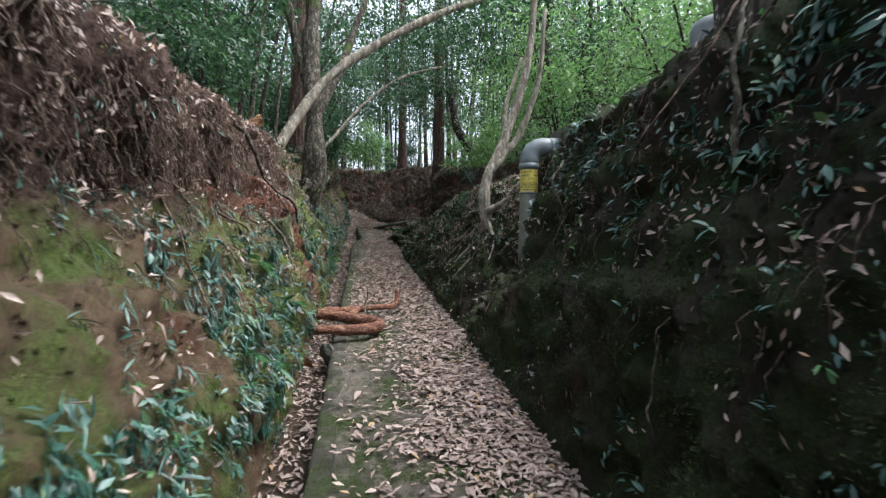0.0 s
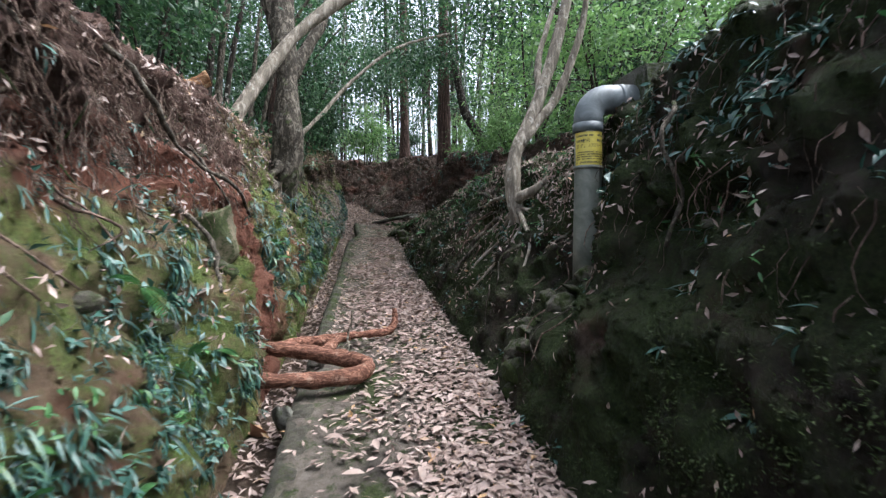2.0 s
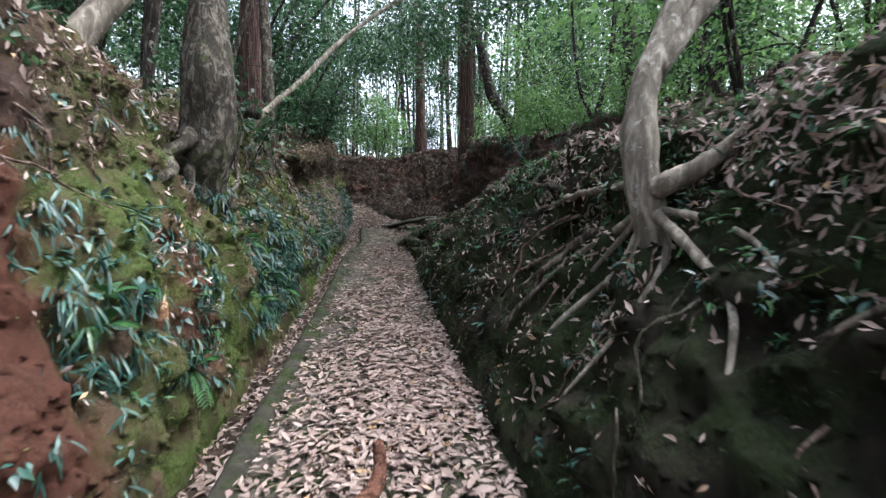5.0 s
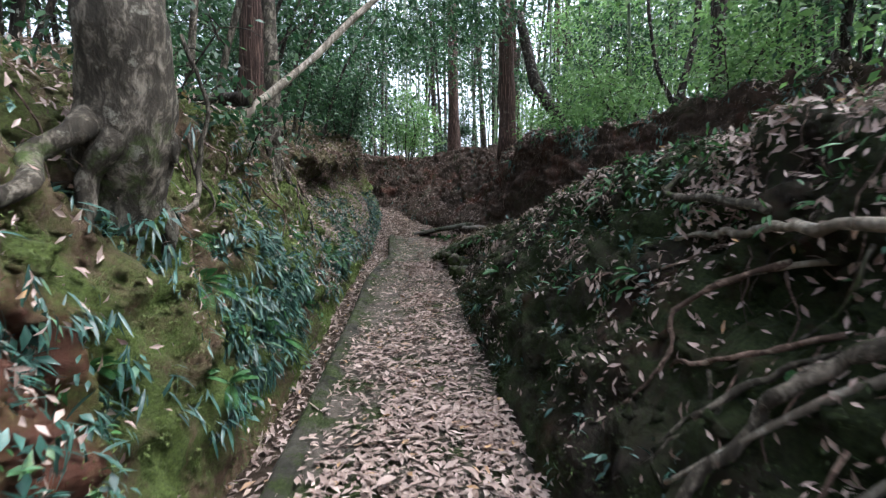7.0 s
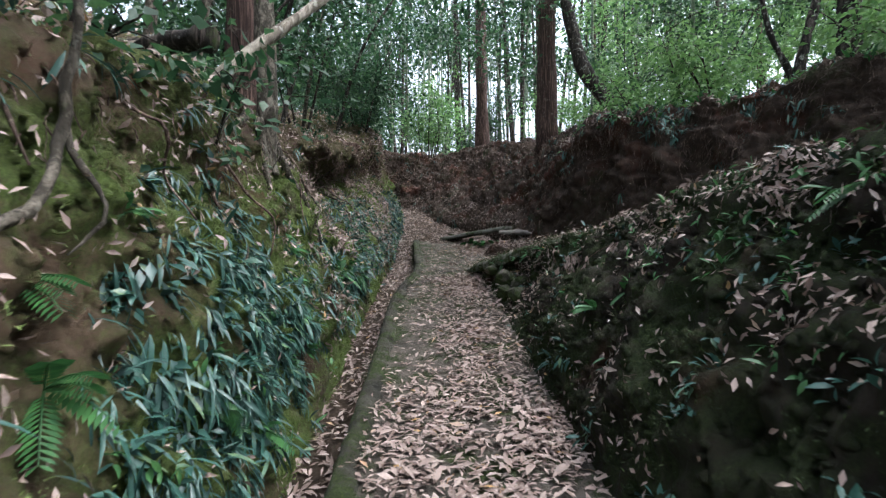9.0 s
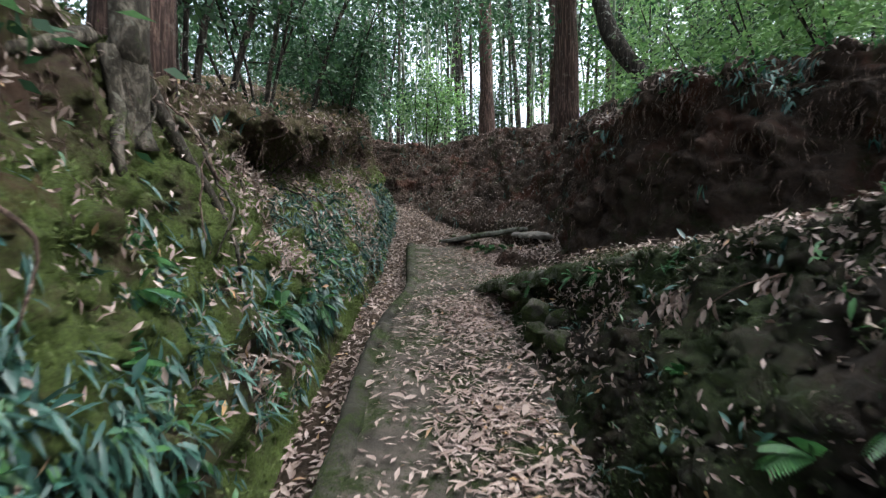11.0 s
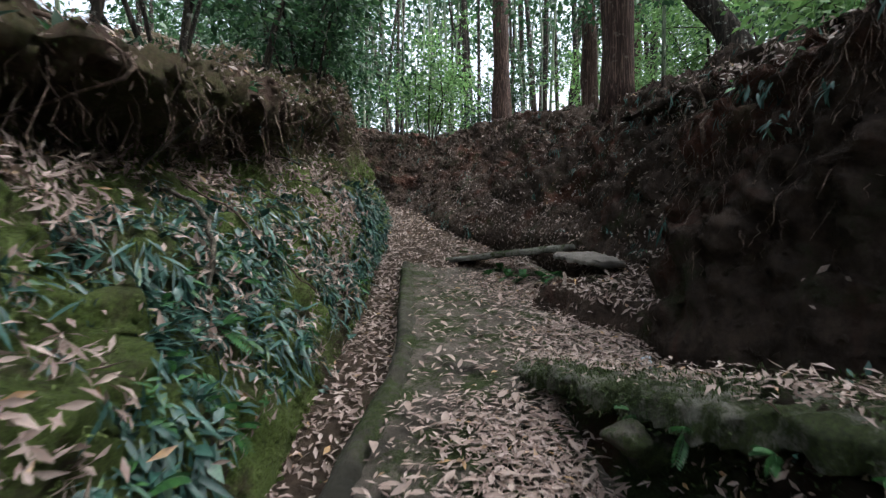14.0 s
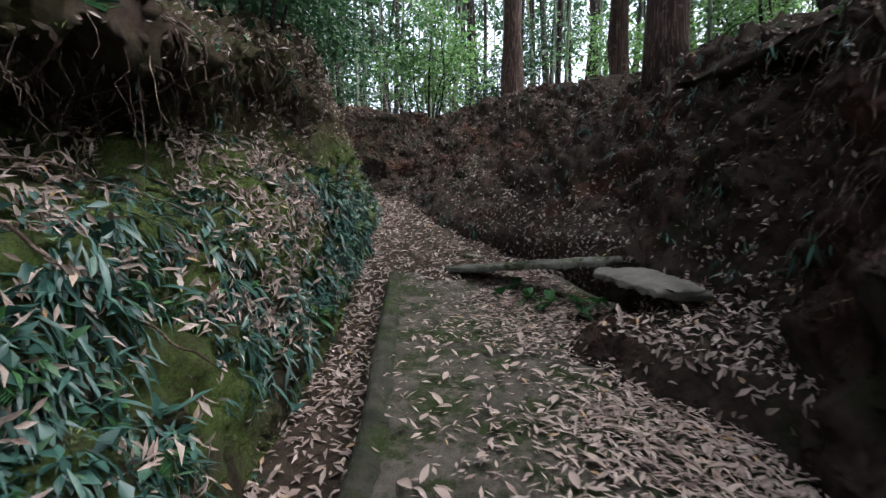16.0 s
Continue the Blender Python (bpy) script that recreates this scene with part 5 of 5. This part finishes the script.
def slab(name, line, half_width, thick, material, label, category, kind="", seed=0.0, n=40, rough=1.0):
    """A cast strip along a line, edges worn."""
    c = spline(line, n)
    t = unit(np.gradient(c, axis=0) * np.array([1, 1, 0]))
    side = np.stack([-t[:, 1], t[:, 0], 0 * t[:, 0]], -1)
    sec = [(-1, -thick), (-1, -0.3 * thick), (-0.94, -0.02), (-0.8, 0), (-0.4, 0), (0, 0), (0.4, 0), (0.8, 0), (0.94, -0.02), (1, -0.3 * thick), (1, -thick), (0.5, -thick), (0, -thick), (-0.5, -thick), (-1, -thick)]
    g3 = np.stack([c + side * (half_width * a) + np.array([0, 0, b]) for a, b in sec], 1)
    g3 = g3 + rough * (0.04 * lumps(g3, 3.5, 5, seed) + 0.03 * lumps(g3, 14.0, 4, seed))[..., None] * np.array([0.8, 0.8, 1])
    v, f = g3.reshape(-1, 3), grid_faces(n, len(sec))
    k = len(sec)
    ends = []
    for row in (0, n - 1):
        mid = len(v)
        v = np.vstack([v, g3[row].mean(0)])
        ends.append(np.array([[mid, row * k + j, row * k + j + 1, row * k + j + 1] for j in range(k - 1)]))
    return thing(name, v, np.vstack([f] + ends), material, label, category, kind)


# drain pipe with an elbow and a printed sticker
PX, PY = 1.04, 5.78
R = 0.106
pipe = holder("drain_pipe", "weathered grey plastic drain pipe with a yellow sticker", "pipe", (PX, PY, 1.05))
v, f = tube([(-0.03, 0, -0.15), (-0.02, 0, 0.3), (-0.005, 0, 0.8), (0, 0, 1.22)], [R] * 4, 28)
thing("pipe_body", v, f, PVC, parent=pipe)
bend = [(0, 0, 1.18)] + [(0.17 - 0.17 * math.cos(a), 0.02 * a, 1.26 + 0.17 * math.sin(a)) for a in np.linspace(0, math.pi / 2, 9)] + [(0.26, 0.04, 1.43), (0.42, 0.06, 1.44)]
v, f = tube(bend, [R + 0.008] * len(bend), 28)
thing("elbow", v, f, PVC_CLEAN, parent=pipe, label="smooth grey elbow")
for z, w in ((1.19, 0.035), (0.87, 0.012)):
    v, f = tube([(-0.004, 0, z - w), (-0.003, 0, z + w)], [R + 0.013] * 2, 28)
    thing("collar", v, f, PVC_CLEAN if w > 0.02 else PVC, parent=pipe)
v, f = tube([(0.25, 0.04, 1.425), (0.29, 0.045, 1.43)], [R + 0.016] * 2, 28)
thing("collar", v, f, PVC_CLEAN, parent=pipe)
th = np.linspace(-2.9, 0.35, 24)
zs = np.linspace(0.885, 1.145, 6)
TH, ZS = np.meshgrid(th, zs)
st = np.stack([-0.003 + (R + 0.003) * np.cos(TH), (R + 0.003) * np.sin(TH), ZS], -1)
sticker = thing("sticker", st.reshape(-1, 3), grid_faces(*st.shape[:2]), STICKER, parent=pipe, label="faded yellow printed sticker")


def wrapped_bar(a0, a1, z0, z1):
    q = np.linspace(a0, a1, 4)
    return np.array([[-0.003 + (R + 0.0045) * math.cos(t), (R + 0.0045) * math.sin(t), z] for z in (z0, z1) for t in q]), grid_faces(2, 4)


g = np.random.default_rng(5)
bars = []
for z, hgt, wid in ((1.115, 0.016, 0.10), (1.075, 0.02, 0.13), (0.985, 0.010, 0.06), (0.967, 0.010, 0.06), (0.949, 0.010, 0.06), (0.931, 0.010, 0.06), (0.905, 0.014, 0.10)):
    a = -2.75
    while a < 0.2:
        if g.uniform() < 0.82 and not (z == 1.075 and -2.2 < a < -1.2):
            bars.append(wrapped_bar(a, a + wid * 0.7, z - hgt * 0.5, z + hgt * 0.5))
        a += wid
v, f = merge(bars)
tagged(thing("print", v, f, INK, parent=sticker, smooth=False), kind="stuff")


def lettering(body, z, angle, size):
    """A line of print bent round the pipe."""
    cu = bpy.data.curves.new("text", "FONT")
    cu.body, cu.size, cu.align_x, cu.resolution_u = body, size, "CENTER", 3
    tmp = bpy.data.objects.new("text", cu)
    scene.collection.objects.link(tmp)
    me = bpy.data.meshes.new_from_object(tmp.evaluated_get(bpy.context.evaluated_depsgraph_get()))
    bpy.data.objects.remove(tmp)
    for vert in me.vertices:
        a = angle + vert.co.x / R
        vert.co = Vector((-0.003 + (R + 0.005) * math.cos(a), (R + 0.005) * math.sin(a), z + vert.co.y))
    me.materials.append(INK)
    ob = tagged(new("lettering", me), "dark printed characters", kind="stuff")
    ob.parent = sticker


lettering("ます。3万円〜", 1.022, -1.75, 0.034)
lettering("撤去", 1.062, -2.0, 0.034)

# box at the pipe's head
bm = bmesh.new()
bmesh.ops.create_cube(bm, size=1.0, matrix=Matrix.Translation((0.45, 0, 0)) @ Matrix.Diagonal((0.9, 0.5, 0.42, 1)))
bmesh.ops.bevel(bm, geom=bm.edges[:], offset=0.02, segments=2, affect="EDGES")
bmesh.ops.subdivide_edges(bm, edges=bm.edges[:], cuts=2, use_grid_fill=True)
me = bpy.data.meshes.new("catch_basin")
bm.to_mesh(me)
bm.free()
me.materials.append(CONCRETE)
box = tagged(new("catch_basin", me), "old concrete catch basin at the head of the pipe", "basin")
box.matrix_world = pose(PX + 0.36, PY + 0.1, 2.5, 0, -6, 12)

# grey barrel on the bank by the first tree
v, f = tube([(0, 0, 0), (0, 0, 0.03), (0, 0, 0.3), (0, 0, 0.62), (0, 0, 0.68), (0, 0, 0.7)], [0.15, 0.165, 0.175, 0.17, 0.15, 0.12], 24)
barrel = thing("barrel", v, f, PVC_CLEAN, "grey plastic barrel standing on the bank", "barrel")
barrel.location = (2.12, 3.75, 2.34)

# torn red root lying across the path
log = holder("fallen_root", "torn reddish tree root lying across the path", "root", (-1.2, 6.0, 0.3))
for name, keys, a, b in (("main_root", [(-0.52, 0.10, 0.13), (-0.3, 0.06, 0.12), (0.0, -0.02, 0.09), (0.25, -0.12, 0.07), (0.42, -0.2, 0.06), (0.46, -0.33, 0.05), (0.36, -0.46, 0.03), (0.16, -0.54, 0.02), (-0.1, -0.6, 0.03), (-0.3, -0.63, 0.05)], 0.068, 0.05),
                         ("branch_root", [(-0.42, 0.12, 0.12), (-0.22, 0.28, 0.13), (-0.02, 0.42, 0.14), (0.2, 0.58, 0.14), (0.38, 0.68, 0.14), (0.5, 0.78, 0.16), (0.54, 0.88, 0.25), (0.53, 0.9, 0.36)], 0.06, 0.03),
                         ("cross_root", [(0.02, 0.0, 0.1), (0.04, 0.2, 0.12), (0.06, 0.46, 0.14)], 0.045, 0.04)):
    v, f = limb(keys, a, b, 40, 14, 0.45, 0, 4.0)
    thing(name, v, f, RED_ROOT, parent=log)
rod("stick", [(-1.0, 6.1, 0.36), (-1.02, 6.25, 0.5), (-1.0, 6.35, 0.72)], 0.012, 0.008, BARK, "bare grey stick leaning on the fallen root", "stick")
rock((-1.12, 5.72, 0.2), (0.2, 0.17, 0.12), 3, CONCRETE, "broken mossy lump of concrete beside the gutter", "concrete_lump")
# terracotta shard and block in the gutter
v = []
for r in (0.15, 0.135):
    for a in np.linspace(0.2, 2.3, 12):
        for z in np.linspace(0, 0.2, 5):
            v.append((r * math.cos(a), r * math.sin(a), z * (0.7 + 0.3 * math.sin(3 * a))))
v = np.array(v)
fa = grid_faces(12, 5)
rim = np.array([[j * 5 + 4, j * 5 + 9, j * 5 + 69, j * 5 + 64] for j in range(11)])
shard = thing("terracotta_shard", v, np.vstack([fa, fa + 60, rim]), TERRACOTTA, "broken terracotta shard lying in the gutter", "shard")
shard.matrix_world = pose(-1.5, 5.5, 0.02, -50, 10, 150)
rock((-1.22, 5.22, 0.06), (0.06, 0.13, 0.16), 5, CONCRETE, "upright mossy stone at the gutter's edge")

# tumbled stones on the right bank below the pipe
for i, (y, z, s) in enumerate([(5.5, 1.06, .12), (5.5, 0.86, .15), (5.47, 0.98, .1), (5.35, 0.42, .13), (5.25, 0.84, .12), (5.6, 0.7, .11), (5.45, 0.66, .09), (5.5, 0.52, .12), (5.62, 0.45, .1), (5.3, 0.6, .08), (5.7, 0.9, .08), (5.35, 0.25, .1)]):
    q = snap(right_grid, y, z, 0.03)
    rock(q, (s * 0.8, s * 0.8, s * 0.62), 11 + i, None, "grey-brown stone tumbled on the mossy bank")
rock(snap(right_grid, 5.52, 0.97, 0.1), (0.15, 0.1, 0.025), 31, None, "flat pale stone on the tumbled stones")
for i, (y, z, s) in enumerate([(4.4, 1.75, .06), (4.6, 1.55, .07), (4.1, 1.4, .06), (3.4, 1.1, .07), (4.8, 1.9, .05)]):
    rock(snap(right_grid, y, z, 0.0), (s * 0.7, s * 0.7, s * 0.5), 41 + i, None, "small stone set in the shaded bank's earth")
for i, (y, z, s) in enumerate([(3.2, 1.35, .07), (3.9, 1.1, .06), (6.05, 2.15, .09), (4.4, 0.9, .07), (5.3, 1.15, .1), (3.6, 0.65, .06)]):
    rock(snap(left_grid, y, z, 0.01), (s, s * 1.2, s * 0.7), 51 + i, ROCK, "brown stone set in the clay bank")

# mossy bedded block in the clay scar
rock(snap(left_grid, 5.58, 1.42, -0.06), (0.2, 0.26, 0.24), 0, MOSSY_BLOCK, "mossy bedded stone block in the red clay", "stone_block")

# roots and branches on the right bank
R_ = lambda y, z, out=0.03: snap(right_grid, y, z, out)
rod("dead_branch", [R_(9.05, 1.84), R_(8.7, 1.86, 0.05), R_(8.3, 1.87, 0.08), R_(7.8, 1.87, 0.08), R_(7.3, 1.88, 0.05)], 0.014, 0.024, BARK_PALE, "pale dead branch lying along the bank", "branch")
rod("root", [R_(8.0, 0.95, 0.0), R_(8.0, 1.1, 0.04), R_(7.95, 1.28, 0.06), R_(7.88, 1.36, 0.07), R_(7.82, 1.5, 0.06), R_(7.6, 1.62, 0.03)], 0.02, 0.026, BARK, "thick crooked root on the mossy bank")
rod("root", [R_(8.12, 1.22, 0.05), R_(8.0, 1.42, 0.06), R_(7.8, 1.55, 0.06), R_(7.5, 1.6, 0.04)], 0.012, 0.009, BARK, "thin bent root on the mossy bank")
rod("root", [R_(8.6, 1.1, 0.02), R_(8.5, 1.35, 0.06), R_(8.6, 1.55, 0.08), R_(8.3, 1.75, 0.05)], 0.008, 0.014, ROOT, "thin twisted root on the mossy bank")
rod("root", [R_(8.5, 1.3, 0.05), R_(8.25, 1.4, 0.06), R_(7.9, 1.55, 0.05)], 0.008, 0.01, ROOT, "thin twisted root on the mossy bank")
rod("root", [R_(9.2, 2.2, 0.03), R_(9.15, 2.1, 0.08), R_(8.9, 2.05, 0.08), R_(8.4, 1.95, 0.03)], 0.015, 0.022, BARK, "pale curled root at the bank's crest")
rod("root", [R_(9.0, 1.65), R_(8.8, 1.8), R_(8.75, 1.9)], 0.006, 0.012, ROOT, "thin root on the mossy bank")
rod("root", [R_(6.2, 1.25, 0.03), R_(6.0, 1.5, 0.1), R_(5.75, 1.72, 0.05)], 0.012, 0.014, BARK, "thin branch leaning on the drain pipe")
rod("root", [R_(4.6, 2.1, 0.02), R_(4.45, 2.02, 0.1), R_(4.38, 1.85, 0.12), R_(4.38, 1.6, 0.08), R_(4.38, 1.3, 0.03)], 0.014, 0.01, BARK, "long thin root hanging down the bank")
rod("root", [(1.62, 2.5, 2.75), (1.46, 2.35, 2.3), (1.42, 2.32, 2.0), (1.4, 2.3, 1.62)], 0.012, 0.016, BARK, "pale root hanging free from the bank's edge")
rod("root", [(1.6, 2.6, 2.6), (1.35, 2.65, 2.2), (1.1, 2.7, 1.85)], 0.008, 0.005, ROOT, "thin root hanging from the bank's edge")
rod("stick", [R_(2.25, 0.3, 0.02), R_(2.25, 0.55, 0.06), R_(2.2, 0.85, 0.09)], 0.007, 0.005, BARK, "thin bare stick standing against the bank", "stick")
g = np.random.default_rng(77)
for i in range(26):
    y = g.uniform(4.9, 8.6)
    z = float(path_z(y)) + g.uniform(0.5, 1.6)
    keys = [R_(y, z, 0.02)]
    for _ in range(3):
        y, z = y + g.normal(0.02, 0.12), z - g.uniform(0.06, 0.2)
        keys.append(R_(y, max(z, float(path_z(y)) + 0.1), g.uniform(0.0, 0.05)))
    rod("root", keys, g.uniform(0.004, 0.011), 0.003, BARK if i % 2 else ROOT, "thin exposed root creeping down the bank", n=12, sides=6, seed=i, group="roots on the bank")

# roots, vines and wood on the left bank
L_ = lambda y, z, out=0.03: snap(left_grid, y, z, out)
rod("branch", [L_(4.3, 2.6, 0.15), L_(4.7, 2.35, 0.25), L_(5.15, 2.0, 0.28), L_(5.7, 1.8, 0.14), L_(6.3, 1.6, 0.08)], 0.02, 0.012, BARK, "long brown branch slanting down the bank", "branch")
rod("root", [L_(5.0, 1.62, 0.03), L_(5.15, 1.5, 0.08), L_(5.12, 1.3, 0.09), L_(4.95, 1.12, 0.04), L_(4.85, 1.05, 0.0)], 0.018, 0.012, BARK, "looped grey root on the clay bank")
rod("root", [L_(5.4, 2.1, 0.1), L_(5.8, 2.0, 0.12), L_(6.4, 1.95, 0.08), L_(6.9, 1.9, 0.05)], 0.008, 0.006, ROOT, "thin reddish root across the bank")
rod("broken_root", [(-2.0, 7.25, 1.0), (-1.93, 7.27, 1.12), (-1.93, 7.3, 1.26)], 0.045, 0.02, FRESH_WOOD, "torn orange end of a broken root", n=14, sides=12, knots=0.6)
rod("cut_log", [(-3.5, 6.9, 2.95), (-3.0, 7.1, 3.05), (-2.75, 7.25, 3.2)], 0.09, 0.08, FRESH_WOOD, "pale cut log lying above the bank", "log", sides=14)
rod("fallen_log", [(-3.95, 10.75, 3.2), (-3.4, 10.6, 3.2), (-2.75, 10.45, 3.18)], 0.075, 0.065, BARK_DARK, "dark broken log jutting from the bank", "log", sides=12)
rod("vine", [(-2.55, 9.25, 3.2), (-2.4, 9.3, 2.75), L_(9.3, 2.4, 0.15), L_(9.15, 2.15, 0.12), L_(8.9, 2.0, 0.03)], 0.013, 0.018, BARK, "brown vine looping down beside the tree", "vine")
rod("vine", [L_(12.5, 3.5, 0.25), L_(12.5, 3.0, 0.2), L_(12.55, 2.55, 0.12)], 0.008, 0.008, ROOT, "thin vine hanging down the bank", "vine")
rod("root", [L_(12.8, 2.5, 0.03), L_(12.6, 2.3, 0.06), L_(12.52, 2.1, 0.06), L_(12.62, 1.92, 0.03)], 0.014, 0.01, BARK, "pale bent root on the mossy bank")
rod("root", [L_(15.35, 3.35, 0.1), L_(15.3, 2.95, 0.2), L_(15.15, 2.7, 0.22), L_(14.9, 2.4, 0.14), L_(14.7, 2.1, 0.03)], 0.012, 0.016, BARK, "forked root hanging under the bank's lip")
rod("root", [L_(15.3, 2.9, 0.2), L_(15.5, 2.6, 0.14), L_(15.75, 2.3, 0.1), L_(16.0, 2.05, 0.03)], 0.008, 0.005, ROOT, "thin root hanging under the bank's lip")
rod("root", [L_(15.3, 3.0, 0.18), L_(15.9, 2.95, 0.25), L_(16.5, 2.7, 0.2)], 0.005, 0.004, ROOT, "straw-thin root across the bank")
for i in range(46):
    y = g.uniform(2.2, 6.8) if i < 22 else g.uniform(8.5, 19)
    z = float(path_z(y)) + g.uniform(1.6, 2.5)
    keys = [L_(y, z, 0.03)]
    for _ in range(3):
        y, z = y + g.normal(0.0, 0.1), z - g.uniform(0.08, 0.28)
        keys.append(L_(y, z, g.uniform(0.02, 0.12)))
    rod("root", keys, g.uniform(0.006, 0.018), 0.004, ROOT if i % 3 else BARK, "brown root hanging down the bank", n=12, sides=6, seed=100 + i, group="roots on the bank")

# head of the lane: plank, stones, ledge
slab("concrete_plank", [(-2.82, 19.66, 2.15), (-2.1, 19.05, 2.25), (-1.22, 18.38, 2.36)], 0.17, 0.075, CONCRETE, "mossy concrete plank bridging a hollow", "plank", seed=7.0, n=90, rough=0.3)
slab("flat_stone", [(-1.22, 18.3, 2.27), (-1.1, 17.95, 2.26), (-1.02, 17.65, 2.24), (-0.95, 17.4, 2.21)], 0.2, 0.06, PALE_ROCK, "flat pale broken stone at the plank's end", "stone", seed=17.0, n=50, rough=0.6)
rock((-2.55, 20.15, 2.2), (0.24, 0.16, 0.08), 63, ROCK, "mossy stone behind the plank")
ledge = slab("concrete_ledge", [(-1.72, 15.9, 1.57), (-1.5, 15.4, 1.67), (-1.13, 14.6, 1.82), (-0.72, 13.85, 1.97), (-0.34, 13.25, 2.05), (0.16, 12.5, 2.14)], 0.22, 0.12, MOSSY_CONCRETE, "mossy concrete ledge above a stony hollow", "ledge", "structure", 9.0, 160)
for i, (x, y, z, s) in enumerate([(-1.25, 14.62, 1.52, .13), (-1.12, 14.2, 1.45, .15), (-1.0, 13.85, 1.5, .14), (-0.88, 13.95, 1.6, .12), (-1.18, 13.75, 1.4, .13), (-0.8, 13.6, 1.62, .11), (-1.05, 13.4, 1.4, .12), (-1.19, 13.88, 1.56, .16), (-1.4, 14.52, 1.64, .1)]):
    rock((x, y, z), (s, s * 0.85, s * 0.75), 71 + i, None, "mossy cobble under the ledge")
ledge_grid = np.array([v3.co for v3 in ledge.data.vertices])[:160 * 15].reshape(160, 15, 3)
strap_plants(ledge_grid, 2600, lambda q: 0.03 + patchy(q, 1.5, 49.0, 3, 0.0), 88, (0, -0.3, 1), (0.01, 0.03), MOSS_SHADED, "tufts of moss on the ledge", per=7, ratio=(0.15, 0.3), down=0.1, rows=3, name="moss_tufts")

# plants in the hollow under the plank and along the ledge
for i, (x, y, z) in enumerate([(-2.2, 18.75, 1.95), (-1.95, 18.55, 1.95), (-1.75, 18.35, 1.95), (-1.55, 18.2, 1.98), (-2.05, 18.95, 2.0), (-1.4, 18.1, 2.0)]):
    fern((x, y, z), (-0.3, -1, 0.5), 0.2, 6, 700 + i, "dark fern in the hollow under the plank")
for i, u in enumerate(np.linspace(0.1, 0.95, 9)):
    q = spline([(-1.5, 15.2, 1.62), (-1.3, 14.5, 1.72), (-0.95, 13.75, 1.86), (-0.58, 13.1, 1.96), (-0.1, 12.4, 2.05)], 50)[int(u * 49)]
    fern(tuple(q), (-1, -0.5, 0.2), 0.07 + 0.03 * (i % 3), 4, 720 + i, "small green fern hanging from the ledge")

# spray of dead leaves caught on the bank below the ledge
def dead_spray(place, seed, count, size, label="dead spray of dry brown leaves hanging on the bank"):
    q = np.random.default_rng(seed)
    ob = holder("dead_spray", label, "branch", place)
    tips = []
    for i in range(5):
        e = np.array([q.normal(-0.04, 0.1), q.normal(-0.05, 0.14), -size * q.uniform(0.3, 1.0)])
        keys = [(0.08, 0.05, 0.05), tuple(0.5 * e + (0.02, 0, 0.06)), tuple(e)]
        v, f = limb(keys, 0.006, 0.002, 8, 5, 0)
        thing("twig", v, f, ROOT, parent=ob)
        tips.append(spline(keys, 8)[2:])
    tips = np.concatenate(tips)
    k = q.integers(0, len(tips), count)
    way = q.normal(0, 0.35, (count, 3)) + np.array([-0.15, -0.1, -1.0])
    face = q.normal(0, 0.6, (count, 3)) + np.array([-0.8, -0.8, 0.3])
    ln = q.uniform(0.05, 0.095, count)
    v, f = leaf_cloud(tips[k] + q.normal(0, 0.02, (count, 3)), way, face, ln, ln * q.uniform(0.3, 0.45, count), q.normal(0.1, 0.2, count), 5, 0.4)
    thing("leaves", v, f, LITTER, parent=ob)
    return ob


dead_spray(snap(right_grid, 12.5, 1.88, 0.03), 1, 46, 0.28)
dead_spray(snap(right_grid, 12.15, 1.95, 0.03), 2, 26, 0.2)
dead_spray(snap(right_grid, 9.25, 1.6, 0.02), 3, 9, 0.06, "few dry leaves caught on the bank")

# crumpled clear wrapper
bm = bmesh.new()
bmesh.ops.create_icosphere(bm, subdivisions=3, radius=0.04)
for vert in bm.verts:
    vert.co *= 1 + 0.5 * noise.noise(vert.co * 40)
me = bpy.data.meshes.new("crumpled_wrapper")
bm.to_mesh(me)
bm.free()
me.materials.append(BAG)
tagged(new("crumpled_wrapper", me), "crumpled clear plastic wrapper among the leaves", "litter").location = (-0.98, 15.85, 1.61)

# roots on the far bank, run down from the cedars
for i in range(70):
    u = int(g.integers(170, 380))
    c = int(g.integers(50, 74))
    keys = []
    for j in range(5):
        keys.append(tuple(far_grid[min(max(u, 0), nu - 1), max(c, 2)] + n_far[min(u, nu - 1), max(c, 2)] * g.uniform(0.0, 0.06)))
        u, c = u + int(g.integers(-3, 4)), c - int(g.integers(5, 11))
        if c < 6:
            break
    if len(keys) > 2:
        rod("root", keys, g.uniform(0.008, 0.028), 0.006, BARK if i % 2 else ROOT, "exposed root running down the far bank", n=14, sides=6, seed=200 + i, group="roots on the far bank")

# single leaves on the path near the walker
meshes = []
for i in range(6):
    v, f = leaf_cloud(np.zeros((1, 3)), np.array([[1.0, 0, 0.1]]), np.array([[0.1, 0.1 * i - 0.3, 1.0]]), np.array([0.09 + 0.008 * i]), np.array([0.036 + 0.003 * i]), np.array([0.12 * i - 0.25]), 5, 0.35)
    me = mesh_from("fallen_leaf", v, f)
    me.materials.append(LITTER)
    meshes.append(me)
for i in range(280):
    y = g.uniform(3.5, 18)
    x = edge_left(y) + g.beta(1.6, 1.2) * (edge_right(min(y, 15.2)) - edge_left(y))
    ob = new("fallen_leaf", meshes[i % 6])
    ob.parent = concrete_path
    ob.matrix_basis = pose(x, y, float(path_z(y)) + 0.05, g.uniform(-15, 15), g.uniform(-15, 15), g.uniform(0, 360))
